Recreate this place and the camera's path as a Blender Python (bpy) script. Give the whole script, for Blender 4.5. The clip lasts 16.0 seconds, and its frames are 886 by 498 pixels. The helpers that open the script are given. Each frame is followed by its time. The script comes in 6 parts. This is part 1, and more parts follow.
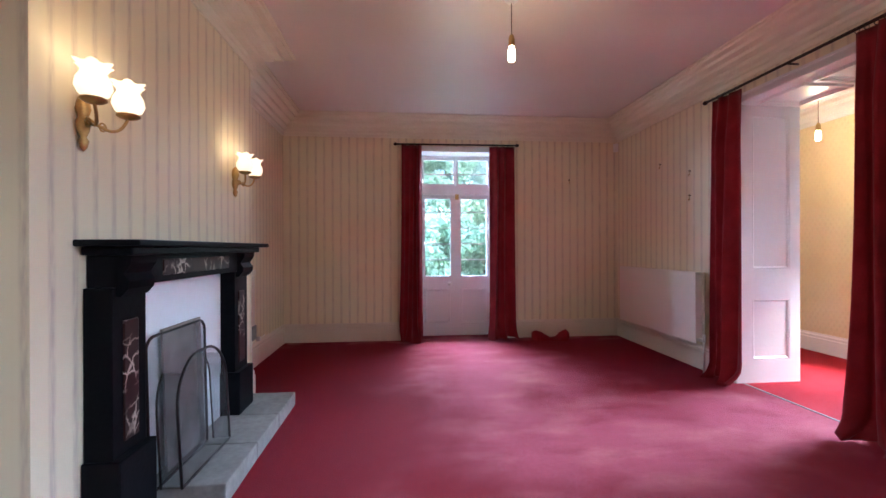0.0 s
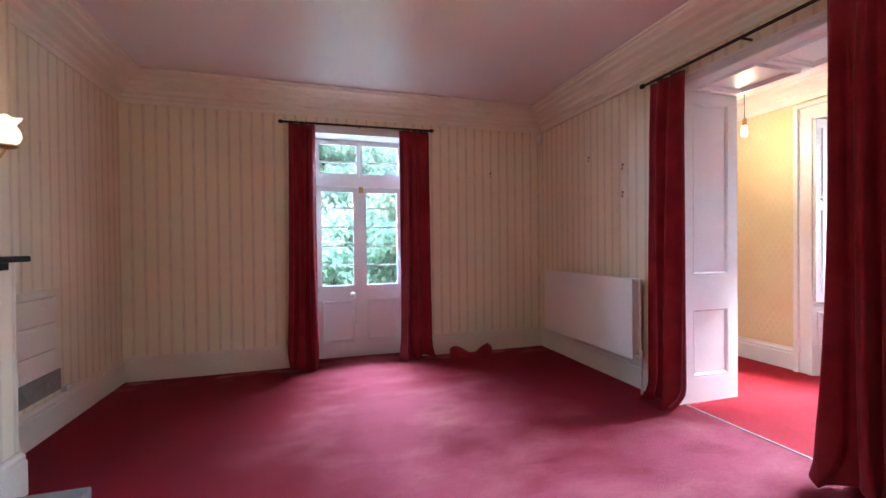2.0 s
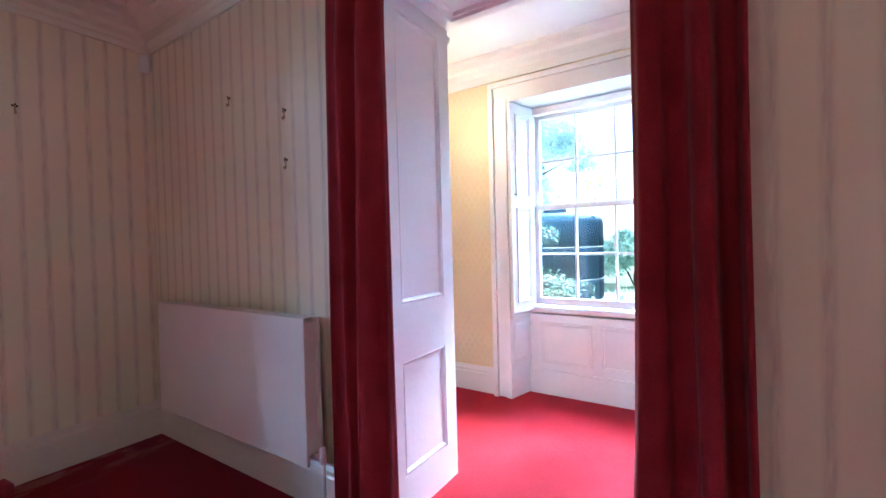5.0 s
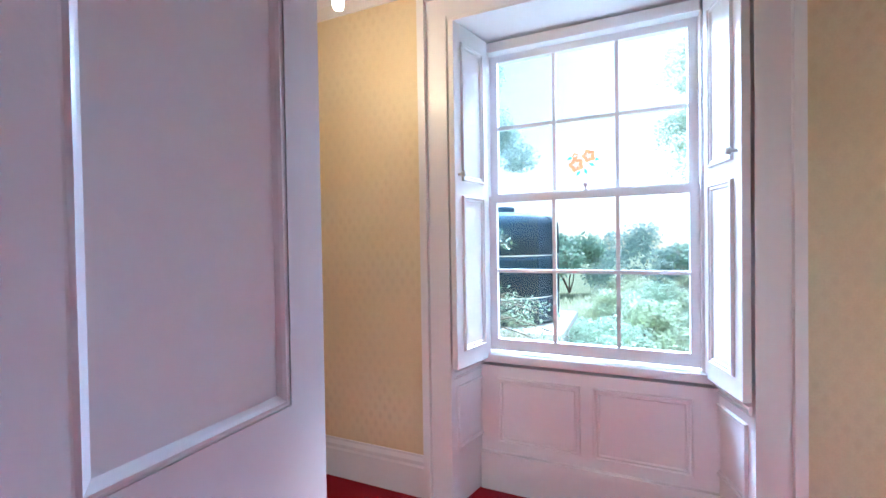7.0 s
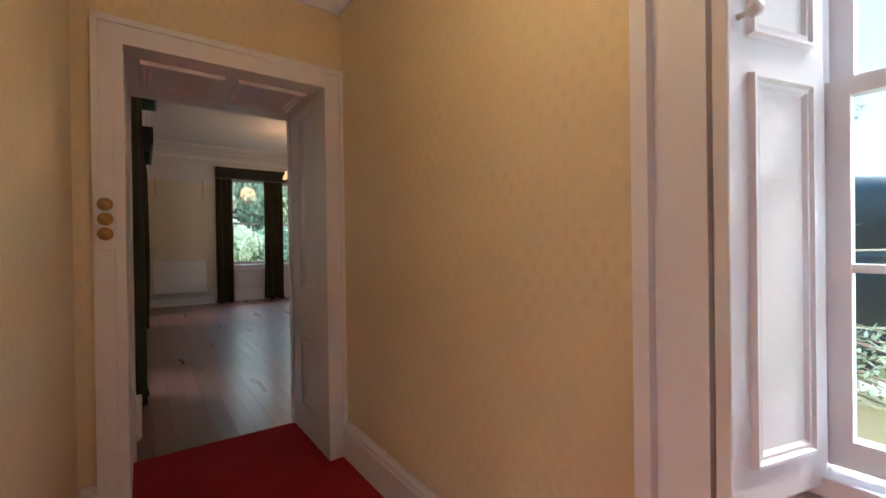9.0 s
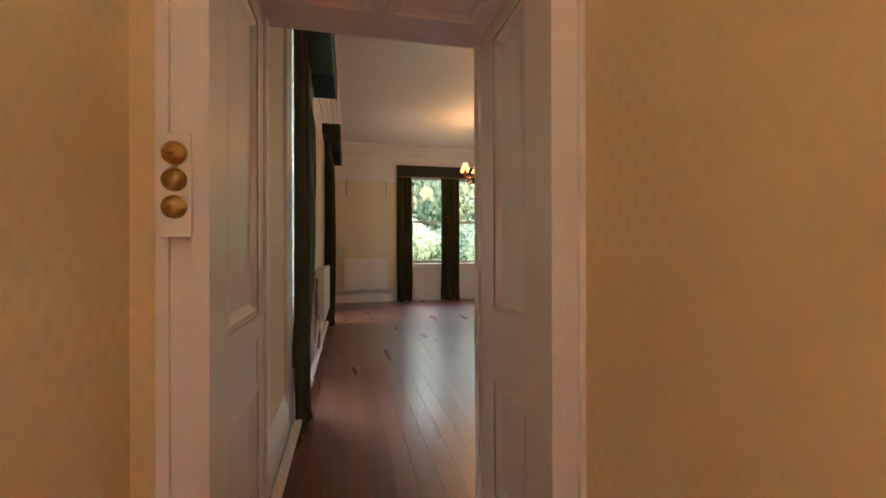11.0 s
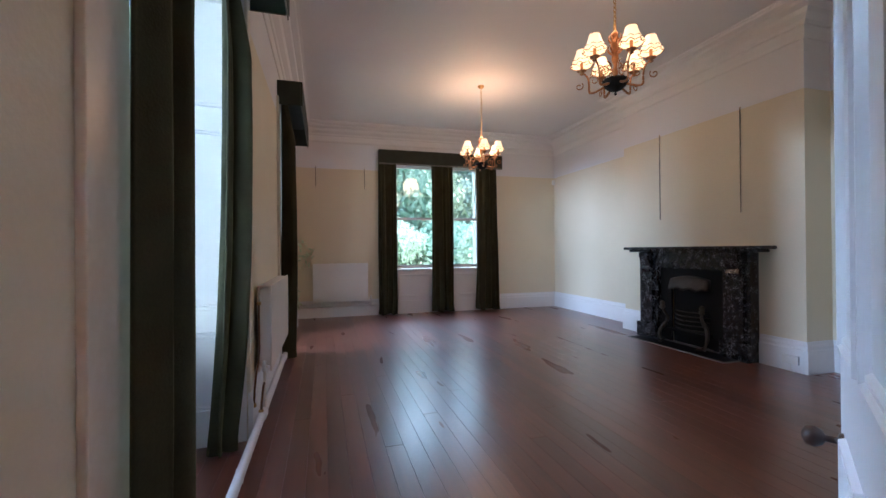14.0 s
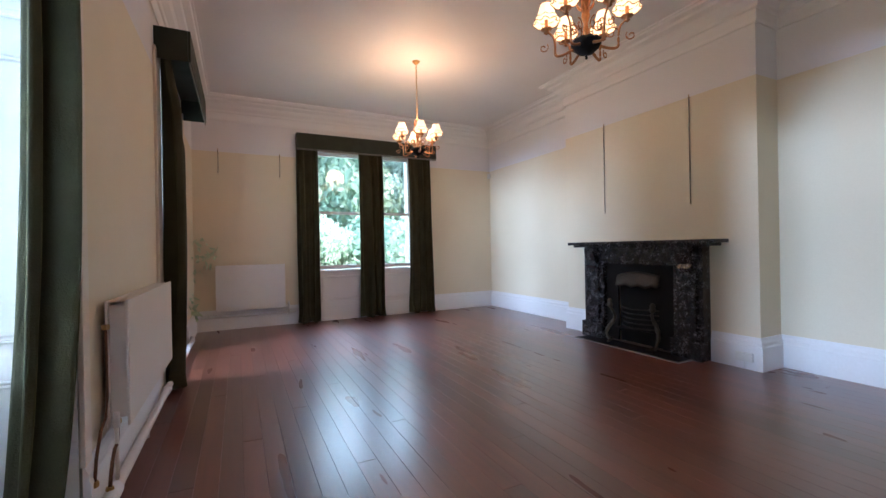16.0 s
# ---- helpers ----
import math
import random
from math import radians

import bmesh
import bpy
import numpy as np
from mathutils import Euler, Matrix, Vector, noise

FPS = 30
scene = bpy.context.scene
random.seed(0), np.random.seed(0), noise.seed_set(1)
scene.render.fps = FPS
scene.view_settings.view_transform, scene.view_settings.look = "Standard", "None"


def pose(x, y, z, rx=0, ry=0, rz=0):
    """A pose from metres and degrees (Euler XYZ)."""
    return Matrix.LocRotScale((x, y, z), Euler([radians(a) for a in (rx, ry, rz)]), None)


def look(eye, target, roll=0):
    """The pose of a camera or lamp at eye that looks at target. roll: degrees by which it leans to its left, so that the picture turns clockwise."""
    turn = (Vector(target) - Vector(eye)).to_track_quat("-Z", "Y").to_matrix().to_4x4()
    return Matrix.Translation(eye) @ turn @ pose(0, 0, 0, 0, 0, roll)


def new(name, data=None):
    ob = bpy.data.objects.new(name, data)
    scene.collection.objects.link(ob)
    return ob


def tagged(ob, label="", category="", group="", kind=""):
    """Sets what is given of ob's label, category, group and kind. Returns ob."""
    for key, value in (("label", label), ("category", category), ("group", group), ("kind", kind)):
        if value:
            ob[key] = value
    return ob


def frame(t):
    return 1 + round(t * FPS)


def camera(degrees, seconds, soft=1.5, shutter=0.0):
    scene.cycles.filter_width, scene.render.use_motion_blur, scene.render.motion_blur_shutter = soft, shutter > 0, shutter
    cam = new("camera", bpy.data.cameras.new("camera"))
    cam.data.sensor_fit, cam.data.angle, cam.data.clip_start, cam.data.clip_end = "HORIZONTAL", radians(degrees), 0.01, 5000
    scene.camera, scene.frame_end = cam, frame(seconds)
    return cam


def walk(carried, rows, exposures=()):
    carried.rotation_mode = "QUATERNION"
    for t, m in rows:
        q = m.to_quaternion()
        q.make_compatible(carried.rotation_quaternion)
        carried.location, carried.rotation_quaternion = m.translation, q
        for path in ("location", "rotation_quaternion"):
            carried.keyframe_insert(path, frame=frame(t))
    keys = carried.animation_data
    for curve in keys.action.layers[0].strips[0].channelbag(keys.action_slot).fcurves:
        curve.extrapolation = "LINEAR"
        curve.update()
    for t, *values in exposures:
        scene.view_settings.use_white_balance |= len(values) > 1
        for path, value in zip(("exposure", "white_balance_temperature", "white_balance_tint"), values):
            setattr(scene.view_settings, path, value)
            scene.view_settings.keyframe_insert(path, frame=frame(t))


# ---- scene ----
cam = camera(93.5, 16.0)
PATH = [
    (0, (0.183, 1.091, 1.194), (0.371, 3.082, 1.191), -0.2),
    (0.5, (0.232, 1.248, 1.199), (0.425, 3.239, 1.194), -0.2),
    (1, (0.283, 1.474, 1.227), (0.531, 3.458, 1.215), -0.4),
    (1.5, (0.326, 1.682, 1.231), (0.714, 3.644, 1.22), -0.5),
    (2, (0.425, 1.933, 1.262), (1.003, 3.848, 1.242), -0.6),
    (2.5, (0.568, 2.19, 1.266), (1.345, 4.033, 1.243), -0.7),
    (3, (0.766, 2.438, 1.266), (1.743, 4.183, 1.242), -0.9),
    (3.5, (0.961, 2.67, 1.268), (2.113, 4.304, 1.241), -1.1),
    (4, (1.186, 2.908, 1.277), (2.541, 4.379, 1.247), -1.2),
    (4.5, (1.449, 3.1, 1.291), (2.969, 4.4, 1.253), -1.3),
    (5, (1.739, 3.279, 1.288), (3.417, 4.366, 1.253), -1.5),
    (5.2, (1.851, 3.336, 1.29), (3.58, 4.341, 1.252), -1.6),
    (7.3, (3.127, 3.923, 1.319), (4.962, 4.72, 1.29), -0.9),
    (7.5, (3.232, 3.942, 1.305), (5.033, 4.811, 1.282), -0.9),
    (8, (3.506, 3.999, 1.299), (5.131, 5.164, 1.271), -1.3),
    (8.5, (3.729, 4.135, 1.259), (5.166, 5.526, 1.244), -1.1),
    (9, (3.928, 4.296, 1.22), (5.098, 5.918, 1.211), -0.8),
    (9.5, (4.053, 4.517, 1.207), (4.962, 6.298, 1.205), -0.4),
    (10, (4.137, 4.805, 1.192), (4.778, 6.699, 1.188), -0.2),
    (10.2, (4.163, 4.93, 1.194), (4.717, 6.851, 1.186), -0.0),
    (12.3, (4.226, 6.385, 1.193), (4.636, 8.342, 1.205), -0.2),
    (12.5, (4.237, 6.488, 1.195), (4.653, 8.444, 1.206), -0.1),
    (13, (4.257, 6.729, 1.187), (4.696, 8.68, 1.2), -0.2),
    (13.5, (4.286, 6.952, 1.192), (4.757, 8.896, 1.207), -0.3),
    (14, (4.306, 7.174, 1.224), (4.856, 9.097, 1.23), -0.5),
    (14.5, (4.308, 7.366, 1.216), (4.954, 9.258, 1.222), -0.7),
    (15, (4.315, 7.561, 1.209), (5.055, 9.419, 1.212), -0.8),
    (15.5, (4.384, 7.712, 1.196), (5.191, 9.542, 1.198), -0.9),
    (16, (4.432, 7.891, 1.202), (5.313, 9.687, 1.198), -1.1),
]
# seconds, stops, kelvin, tint
EXPOSURES = [(0, 1.97, 5450, 13), (1.5, 2.05, 5500, 12), (3.5, 1.98, 5250, 11), (4.5, 2.0, 5300, 10), (5.2, 2.0, 4500, 8), (7.3, 1.08, 5100, 10), (8, 0.84, 5450, 12), (9, 0.78, 6200, 13), (10.2, 1.15, 8000, 15),
             (12.3, 1.48, 6300, 14), (13.5, 1.42, 5450, 14), (15, 1.58, 5350, 15), (16, 1.74, 5550, 15)]
walk(cam, [(t, look(eye, target, roll)) for t, eye, target, roll in PATH], EXPOSURES)

# ---- world, sun and large lights ----
world = bpy.data.worlds.new("world")
scene.world = world
world.use_nodes = True
wn = world.node_tree.nodes
sky = wn.new("ShaderNodeTexSky")
sky.sky_type = "NISHITA"
sky.sun_disc = False
sky.sun_elevation = radians(42)
sky.sun_rotation = radians(120)
sky.dust_density = 1.6
world.node_tree.links.new(sky.outputs[0], wn["Background"].inputs[0])
wn["Background"].inputs[1].default_value = 0.14


def lamp(name, kind, energy, m, colour=(1, 1, 1), size=0.1, size_y=None, angle=10, label=""):
    data = bpy.data.lights.new(name, kind)
    data.energy, data.color = energy, colour
    if kind == "AREA":
        data.shape, data.size, data.size_y = "RECTANGLE", size, size_y or size
    elif kind == "SUN":
        data.angle = radians(angle)
    else:
        data.shadow_soft_size = size
    ob = new(name, data)
    ob.matrix_world = m
    return ob


DAY = (0.66, 0.83, 1.0)
WARM = (1.0, 0.70, 0.36)
AMBER = (1.0, 0.56, 0.28)
lamp("sun", "SUN", 4.4, look((20, -10, 20), (0, 0, 0)), (1, 0.96, 0.9), angle=12)
# skylight falling in through the real window openings, from outside and above them
lamp("skylight_french_door", "AREA", 560, look((0.9, 8.25, 3.55), (0.9, 4.2, 3.55)), DAY, 2.4, 1.2)
lamp("skylight_french_door", "AREA", 620, look((0.7, 12.5, 5.2), (1.3, 4.5, 0.0)), DAY, 3.4, 2.0)
lamp("skylight_lobby_window", "AREA", 440, look((6.7, 4.75, 3.3), (4.0, 4.1, 0.4)), DAY, 1.2, 1.2)
lamp("skylight_lobby_window", "AREA", 520, look((11.5, 4.9, 4.4), (2.0, 3.6, 0.0)), DAY, 3.0, 2.0)
lamp("skylight_drawing_north", "AREA", 950, look((6.5, 18.8, 6.0), (6.4, 11.5, 0.0)), DAY, 10.0, 4.6)
lamp("skylight_drawing_west", "AREA", 1000, look((-12.0, 9.3, 3.6), (8.8, 9.1, 1.3)), DAY, 2.0, 2.4)
lamp("skylight_drawing_west", "AREA", 600, look((-5.6, 13.1, 3.6), (9.0, 13.4, 1.0)), DAY, 3.4, 2.4)
lamp("skylight_red_room_east", "AREA", 215, look((5.6, 0.0, 3.2), (-1.0, 3.0, 0.6)), DAY, 2.0, 1.6)

# ---- materials ----


def links_of(name):
    m = bpy.data.materials.new(name)
    m.use_nodes = True
    nt = m.node_tree
    return m, nt.nodes, nt.links, nt.nodes["Principled BSDF"]


def ramp_mix(nodes, links, fac, a, b):
    mix = nodes.new("ShaderNodeMix")
    mix.data_type = "RGBA"
    links.new(fac, mix.inputs[0])
    for sock, c in ((mix.inputs[6], a), (mix.inputs[7], b)):
        if hasattr(c, "node"):
            links.new(c, sock)
        else:
            sock.default_value = (*c, 1)
    return mix.outputs[2]


def noise_fac(nodes, links, scale, detail=4, lo=0.35, hi=0.65, stretch=None, coord="Object"):
    tc = nodes.new("ShaderNodeTexCoord")
    out = nodes.new("ShaderNodeNewGeometry").outputs["Position"] if coord == "World" else tc.outputs[coord]
    if stretch:
        mp = nodes.new("ShaderNodeMapping")
        mp.inputs["Scale"].default_value = stretch
        links.new(out, mp.inputs[0])
        out = mp.outputs[0]
    n = nodes.new("ShaderNodeTexNoise")
    n.inputs["Scale"].default_value, n.inputs["Detail"].default_value = scale, detail
    links.new(out, n.inputs["Vector"])
    r = nodes.new("ShaderNodeMapRange")
    r.inputs[1].default_value, r.inputs[2].default_value = lo, hi
    links.new(n.outputs["Fac"], r.inputs[0])
    return r.outputs[0]


def surf(name, colour, other=None, rough=0.6, scale=3.0, fine=60.0, bump=0.08, metal=0.0, stretch=None, sheen=0.0, coat=0.0, vary=0.0):
    """A painted, woven or stony surface: two colours at two scales, with fine relief."""
    m, nodes, links, bsdf = links_of(name)
    other = other or tuple(c * 0.88 for c in colour)
    big = noise_fac(nodes, links, scale, stretch=stretch)
    small = noise_fac(nodes, links, fine, 3, 0.3, 0.7, stretch)
    mid = tuple((a + b) / 2 for a, b in zip(colour, other))
    col = ramp_mix(nodes, links, big, colour, mid)
    half = nodes.new("ShaderNodeMath")
    half.operation = "MULTIPLY"
    half.inputs[1].default_value = 0.5
    links.new(small, half.inputs[0])
    col = ramp_mix(nodes, links, half.outputs[0], col, other)
    if vary:
        info = nodes.new("ShaderNodeObjectInfo")
        hsv = nodes.new("ShaderNodeHueSaturation")
        mr = nodes.new("ShaderNodeMapRange")
        mr.inputs[3].default_value, mr.inputs[4].default_value = 1 - vary, 1 + vary
        links.new(info.outputs["Random"], mr.inputs[0])
        links.new(mr.outputs[0], hsv.inputs["Value"])
        links.new(col, hsv.inputs["Color"])
        col = hsv.outputs[0]
    links.new(col, bsdf.inputs["Base Color"])
    bsdf.inputs["Metallic"].default_value = metal
    rr = nodes.new("ShaderNodeMapRange")
    rr.inputs[3].default_value, rr.inputs[4].default_value = max(0.03, rough * 0.93), min(1, rough * 1.07)
    links.new(big, rr.inputs[0])
    links.new(rr.outputs[0], bsdf.inputs["Roughness"])
    if sheen:
        bsdf.inputs["Sheen Weight"].default_value = sheen
        bsdf.inputs["Sheen Roughness"].default_value = 0.5
    bsdf.inputs["Coat Weight"].default_value = coat
    if bump:
        b = nodes.new("ShaderNodeBump")
        b.inputs["Strength"].default_value, b.inputs["Distance"].default_value = bump, 0.01
        links.new(small, b.inputs["Height"])
        links.new(b.outputs[0], bsdf.inputs["Normal"])
    return m


def striped_paper():
    """Cream paper with grey-beige stripes: a broad soft band with a thin dark line along one side."""
    m, nodes, links, bsdf = links_of("striped_wallpaper")
    geo = nodes.new("ShaderNodeNewGeometry")
    sep = nodes.new("ShaderNodeSeparateXYZ")
    links.new(geo.outputs["Position"], sep.inputs[0])
    add = nodes.new("ShaderNodeMath")
    links.new(sep.outputs[0], add.inputs[0])
    links.new(sep.outputs[1], add.inputs[1])
    mod = nodes.new("ShaderNodeMath")
    mod.operation = "PINGPONG"
    mod.inputs[1].default_value = 0.0525
    links.new(add.outputs[0], mod.inputs[0])
    line = nodes.new("ShaderNodeMapRange")
    line.interpolation_type = "SMOOTHSTEP"
    line.inputs[1].default_value, line.inputs[2].default_value = 0.029, 0.050
    links.new(mod.outputs[0], line.inputs[0])
    wear = noise_fac(nodes, links, 90, 4, 0.2, 0.75, (1, 1, 0.12))
    mul = nodes.new("ShaderNodeMath")
    mul.operation = "MULTIPLY"
    links.new(line.outputs[0], mul.inputs[0])
    links.new(wear, mul.inputs[1])
    stain = noise_fac(nodes, links, 1.2, 5, 0.4, 0.75)
    base = ramp_mix(nodes, links, stain, (0.78, 0.695, 0.505), (0.71, 0.625, 0.445))
    col = ramp_mix(nodes, links, mul.outputs[0], base, (0.53, 0.44, 0.34))
    links.new(col, bsdf.inputs["Base Color"])
    bsdf.inputs["Roughness"].default_value = 0.55
    b = nodes.new("ShaderNodeBump")
    b.inputs["Strength"].default_value, b.inputs["Distance"].default_value = 0.15, 0.003
    links.new(mul.outputs[0], b.inputs["Height"])
    links.new(b.outputs[0], bsdf.inputs["Normal"])
    return m


def carpet(name, deep, mid, worn=None):
    """Cut pile carpet with flattened patches; worn: the colour of the trodden, sun-bleached way, with daylight from the
    openings painted in.
    """
    m, nodes, links, bsdf = links_of(name)
    big = noise_fac(nodes, links, 0.9, 4, 0.42, 0.66)
    patch = noise_fac(nodes, links, 1.9, 6, 0.54, 0.66, (1.0, 1.7, 1))
    pile = noise_fac(nodes, links, 380, 2, 0.25, 0.75)
    tuft = noise_fac(nodes, links, 45, 4, 0.3, 0.7)
    col = ramp_mix(nodes, links, big, deep, mid)
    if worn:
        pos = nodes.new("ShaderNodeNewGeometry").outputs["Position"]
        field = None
        # pools of daylight from both openings are painted in with the trodden wear
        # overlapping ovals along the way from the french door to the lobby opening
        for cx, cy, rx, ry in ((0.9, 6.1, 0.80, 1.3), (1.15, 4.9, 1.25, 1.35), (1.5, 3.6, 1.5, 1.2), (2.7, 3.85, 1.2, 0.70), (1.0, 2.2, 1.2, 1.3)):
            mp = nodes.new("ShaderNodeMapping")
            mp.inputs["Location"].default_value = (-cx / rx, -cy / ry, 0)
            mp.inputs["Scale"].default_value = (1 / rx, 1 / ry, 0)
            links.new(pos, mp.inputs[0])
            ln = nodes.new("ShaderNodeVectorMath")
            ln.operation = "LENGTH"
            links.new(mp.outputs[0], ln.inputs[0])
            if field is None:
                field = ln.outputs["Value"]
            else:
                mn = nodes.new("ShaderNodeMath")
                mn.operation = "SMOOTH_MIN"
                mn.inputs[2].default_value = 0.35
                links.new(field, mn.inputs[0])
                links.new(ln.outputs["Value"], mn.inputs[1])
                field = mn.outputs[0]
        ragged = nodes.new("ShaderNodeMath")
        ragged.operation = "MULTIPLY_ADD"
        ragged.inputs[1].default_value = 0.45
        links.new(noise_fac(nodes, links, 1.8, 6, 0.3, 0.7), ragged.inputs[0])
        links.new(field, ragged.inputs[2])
        daylight_fade = nodes.new("ShaderNodeMapRange")
        daylight_fade.interpolation_type = "SMOOTHSTEP"
        daylight_fade.inputs[1].default_value, daylight_fade.inputs[2].default_value = 1.25, 0.35
        links.new(ragged.outputs[0], daylight_fade.inputs[0])
        col = ramp_mix(nodes, links, daylight_fade.outputs[0], col, worn)
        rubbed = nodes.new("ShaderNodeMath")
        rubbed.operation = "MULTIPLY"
        links.new(daylight_fade.outputs[0], rubbed.inputs[0])
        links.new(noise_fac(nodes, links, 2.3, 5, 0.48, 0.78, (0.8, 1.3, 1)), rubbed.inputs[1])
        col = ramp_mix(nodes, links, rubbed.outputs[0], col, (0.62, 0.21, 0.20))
        # threadbare strips before the french door
        sep = nodes.new("ShaderNodeSeparateXYZ")
        links.new(pos, sep.inputs[0])
        near = nodes.new("ShaderNodeMapRange")
        near.inputs[1].default_value, near.inputs[2].default_value, near.inputs[4].default_value = 6.2, 6.45, 0.7
        links.new(sep.outputs[1], near.inputs[0])
        bare = nodes.new("ShaderNodeMath")
        bare.operation = "MULTIPLY"
        links.new(near.outputs[0], bare.inputs[0])
        links.new(noise_fac(nodes, links, 2.4, 3, 0.52, 0.60, (1.5, 3.0, 1)), bare.inputs[1])
        col = ramp_mix(nodes, links, bare.outputs[0], col, (0.45, 0.20, 0.17))
    dark = tuple(c * 0.72 for c in deep)
    spots = nodes.new("ShaderNodeMath")
    spots.operation = "MULTIPLY"
    spots.inputs[1].default_value = 0.35
    links.new(patch, spots.inputs[0])
    col = ramp_mix(nodes, links, spots.outputs[0], col, deep)
    streak = noise_fac(nodes, links, 3.0, 4, 0.64, 0.70, (0.5, 2.6, 1))
    half = nodes.new("ShaderNodeMath")
    half.operation = "MULTIPLY"
    half.inputs[1].default_value = 0.3
    links.new(streak, half.inputs[0])
    col = ramp_mix(nodes, links, half.outputs[0], col, dark)
    for f, w in ((pile, 0.35), (tuft, 0.22)):
        k = nodes.new("ShaderNodeMath")
        k.operation = "MULTIPLY"
        k.inputs[1].default_value = w
        links.new(f, k.inputs[0])
        col = ramp_mix(nodes, links, k.outputs[0], col, dark)
    links.new(col, bsdf.inputs["Base Color"])
    bsdf.inputs["Roughness"].default_value = 0.8
    bsdf.inputs["Specular IOR Level"].default_value = 0.12
    bsdf.inputs["Sheen Weight"].default_value = 0.06
    bsdf.inputs["Sheen Roughness"].default_value = 0.3
    bsdf.inputs["Sheen Tint"].default_value = (0.80, 0.45, 0.85, 1)
    b = nodes.new("ShaderNodeBump")
    b.inputs["Strength"].default_value, b.inputs["Distance"].default_value = 0.6, 0.006
    links.new(pile, b.inputs["Height"])
    links.new(b.outputs[0], bsdf.inputs["Normal"])
    return m


def embossed_paper():
    """Pale yellow paper with a faint raised lattice of lozenges."""
    m, nodes, links, bsdf = links_of("yellow_textured_paper")
    sep = nodes.new("ShaderNodeSeparateXYZ")
    links.new(nodes.new("ShaderNodeNewGeometry").outputs["Position"], sep.inputs[0])
    along = nodes.new("ShaderNodeMath")
    links.new(sep.outputs[0], along.inputs[0])
    links.new(sep.outputs[1], along.inputs[1])
    waves = []
    for sign in (1, -1):
        t = nodes.new("ShaderNodeMath")
        t.operation = "MULTIPLY_ADD"
        t.inputs[1].default_value = 0.62 * sign
        links.new(sep.outputs[2], t.inputs[0])
        links.new(along.outputs[0], t.inputs[2])
        p = nodes.new("ShaderNodeMath")
        p.operation = "PINGPONG"
        p.inputs[1].default_value = 0.030
        links.new(t.outputs[0], p.inputs[0])
        r = nodes.new("ShaderNodeMapRange")
        r.interpolation_type = "SMOOTHSTEP"
        r.inputs[1].default_value, r.inputs[2].default_value = 0.006, 0.024
        links.new(p.outputs[0], r.inputs[0])
        waves.append(r.outputs[0])
    loz = nodes.new("ShaderNodeMath")
    loz.operation = "MULTIPLY"
    links.new(waves[0], loz.inputs[0])
    links.new(waves[1], loz.inputs[1])
    worn = nodes.new("ShaderNodeMath")
    worn.operation = "MULTIPLY"
    links.new(loz.outputs[0], worn.inputs[0])
    links.new(noise_fac(nodes, links, 5, 4, 0.25, 0.75), worn.inputs[1])
    base = ramp_mix(nodes, links, noise_fac(nodes, links, 1.6, 5, 0.35, 0.7), (0.77, 0.655, 0.435), (0.70, 0.57, 0.345))
    fine = nodes.new("ShaderNodeMath")
    fine.operation = "MULTIPLY"
    fine.inputs[1].default_value = 0.3
    links.new(noise_fac(nodes, links, 130, 3, 0.3, 0.7), fine.inputs[0])
    base = ramp_mix(nodes, links, fine.outputs[0], base, (0.62, 0.49, 0.28))
    links.new(ramp_mix(nodes, links, worn.outputs[0], base, (0.675, 0.555, 0.345)), bsdf.inputs["Base Color"])
    bsdf.inputs["Roughness"].default_value = 0.42
    b = nodes.new("ShaderNodeBump")
    b.inputs["Strength"].default_value, b.inputs["Distance"].default_value = 0.3, 0.003
    links.new(worn.outputs[0], b.inputs["Height"])
    links.new(b.outputs[0], bsdf.inputs["Normal"])
    return m


def marble(name, ground, vein, scale, width, rough=0.18):
    m, nodes, links, bsdf = links_of(name)
    tc = nodes.new("ShaderNodeTexCoord")
    warp = nodes.new("ShaderNodeTexNoise")
    warp.inputs["Scale"].default_value, warp.inputs["Detail"].default_value = scale, 5
    links.new(tc.outputs["Object"], warp.inputs["Vector"])
    mixv = nodes.new("ShaderNodeMix")
    mixv.data_type = "RGBA"
    mixv.inputs[0].default_value = 0.12
    links.new(tc.outputs["Object"], mixv.inputs[6])
    links.new(warp.outputs["Color"], mixv.inputs[7])
    vor = nodes.new("ShaderNodeTexVoronoi")
    vor.feature = "DISTANCE_TO_EDGE"
    vor.inputs["Scale"].default_value = scale * 2
    links.new(mixv.outputs[2], vor.inputs["Vector"])
    r = nodes.new("ShaderNodeMapRange")
    r.inputs[1].default_value, r.inputs[2].default_value = width, 0.0
    links.new(vor.outputs["Distance"], r.inputs[0])
    gate = noise_fac(nodes, links, scale * 0.8, 3, 0.45, 0.6)
    mul = nodes.new("ShaderNodeMath")
    mul.operation = "MULTIPLY"
    links.new(r.outputs[0], mul.inputs[0])
    links.new(gate, mul.inputs[1])
    blot = noise_fac(nodes, links, scale * 1.6, 6, 0.4, 0.7)
    base = ramp_mix(nodes, links, blot, ground, tuple(c * 2.2 for c in ground))
    links.new(ramp_mix(nodes, links, mul.outputs[0], base, vein), bsdf.inputs["Base Color"])
    bsdf.inputs["Roughness"].default_value = rough
    return m


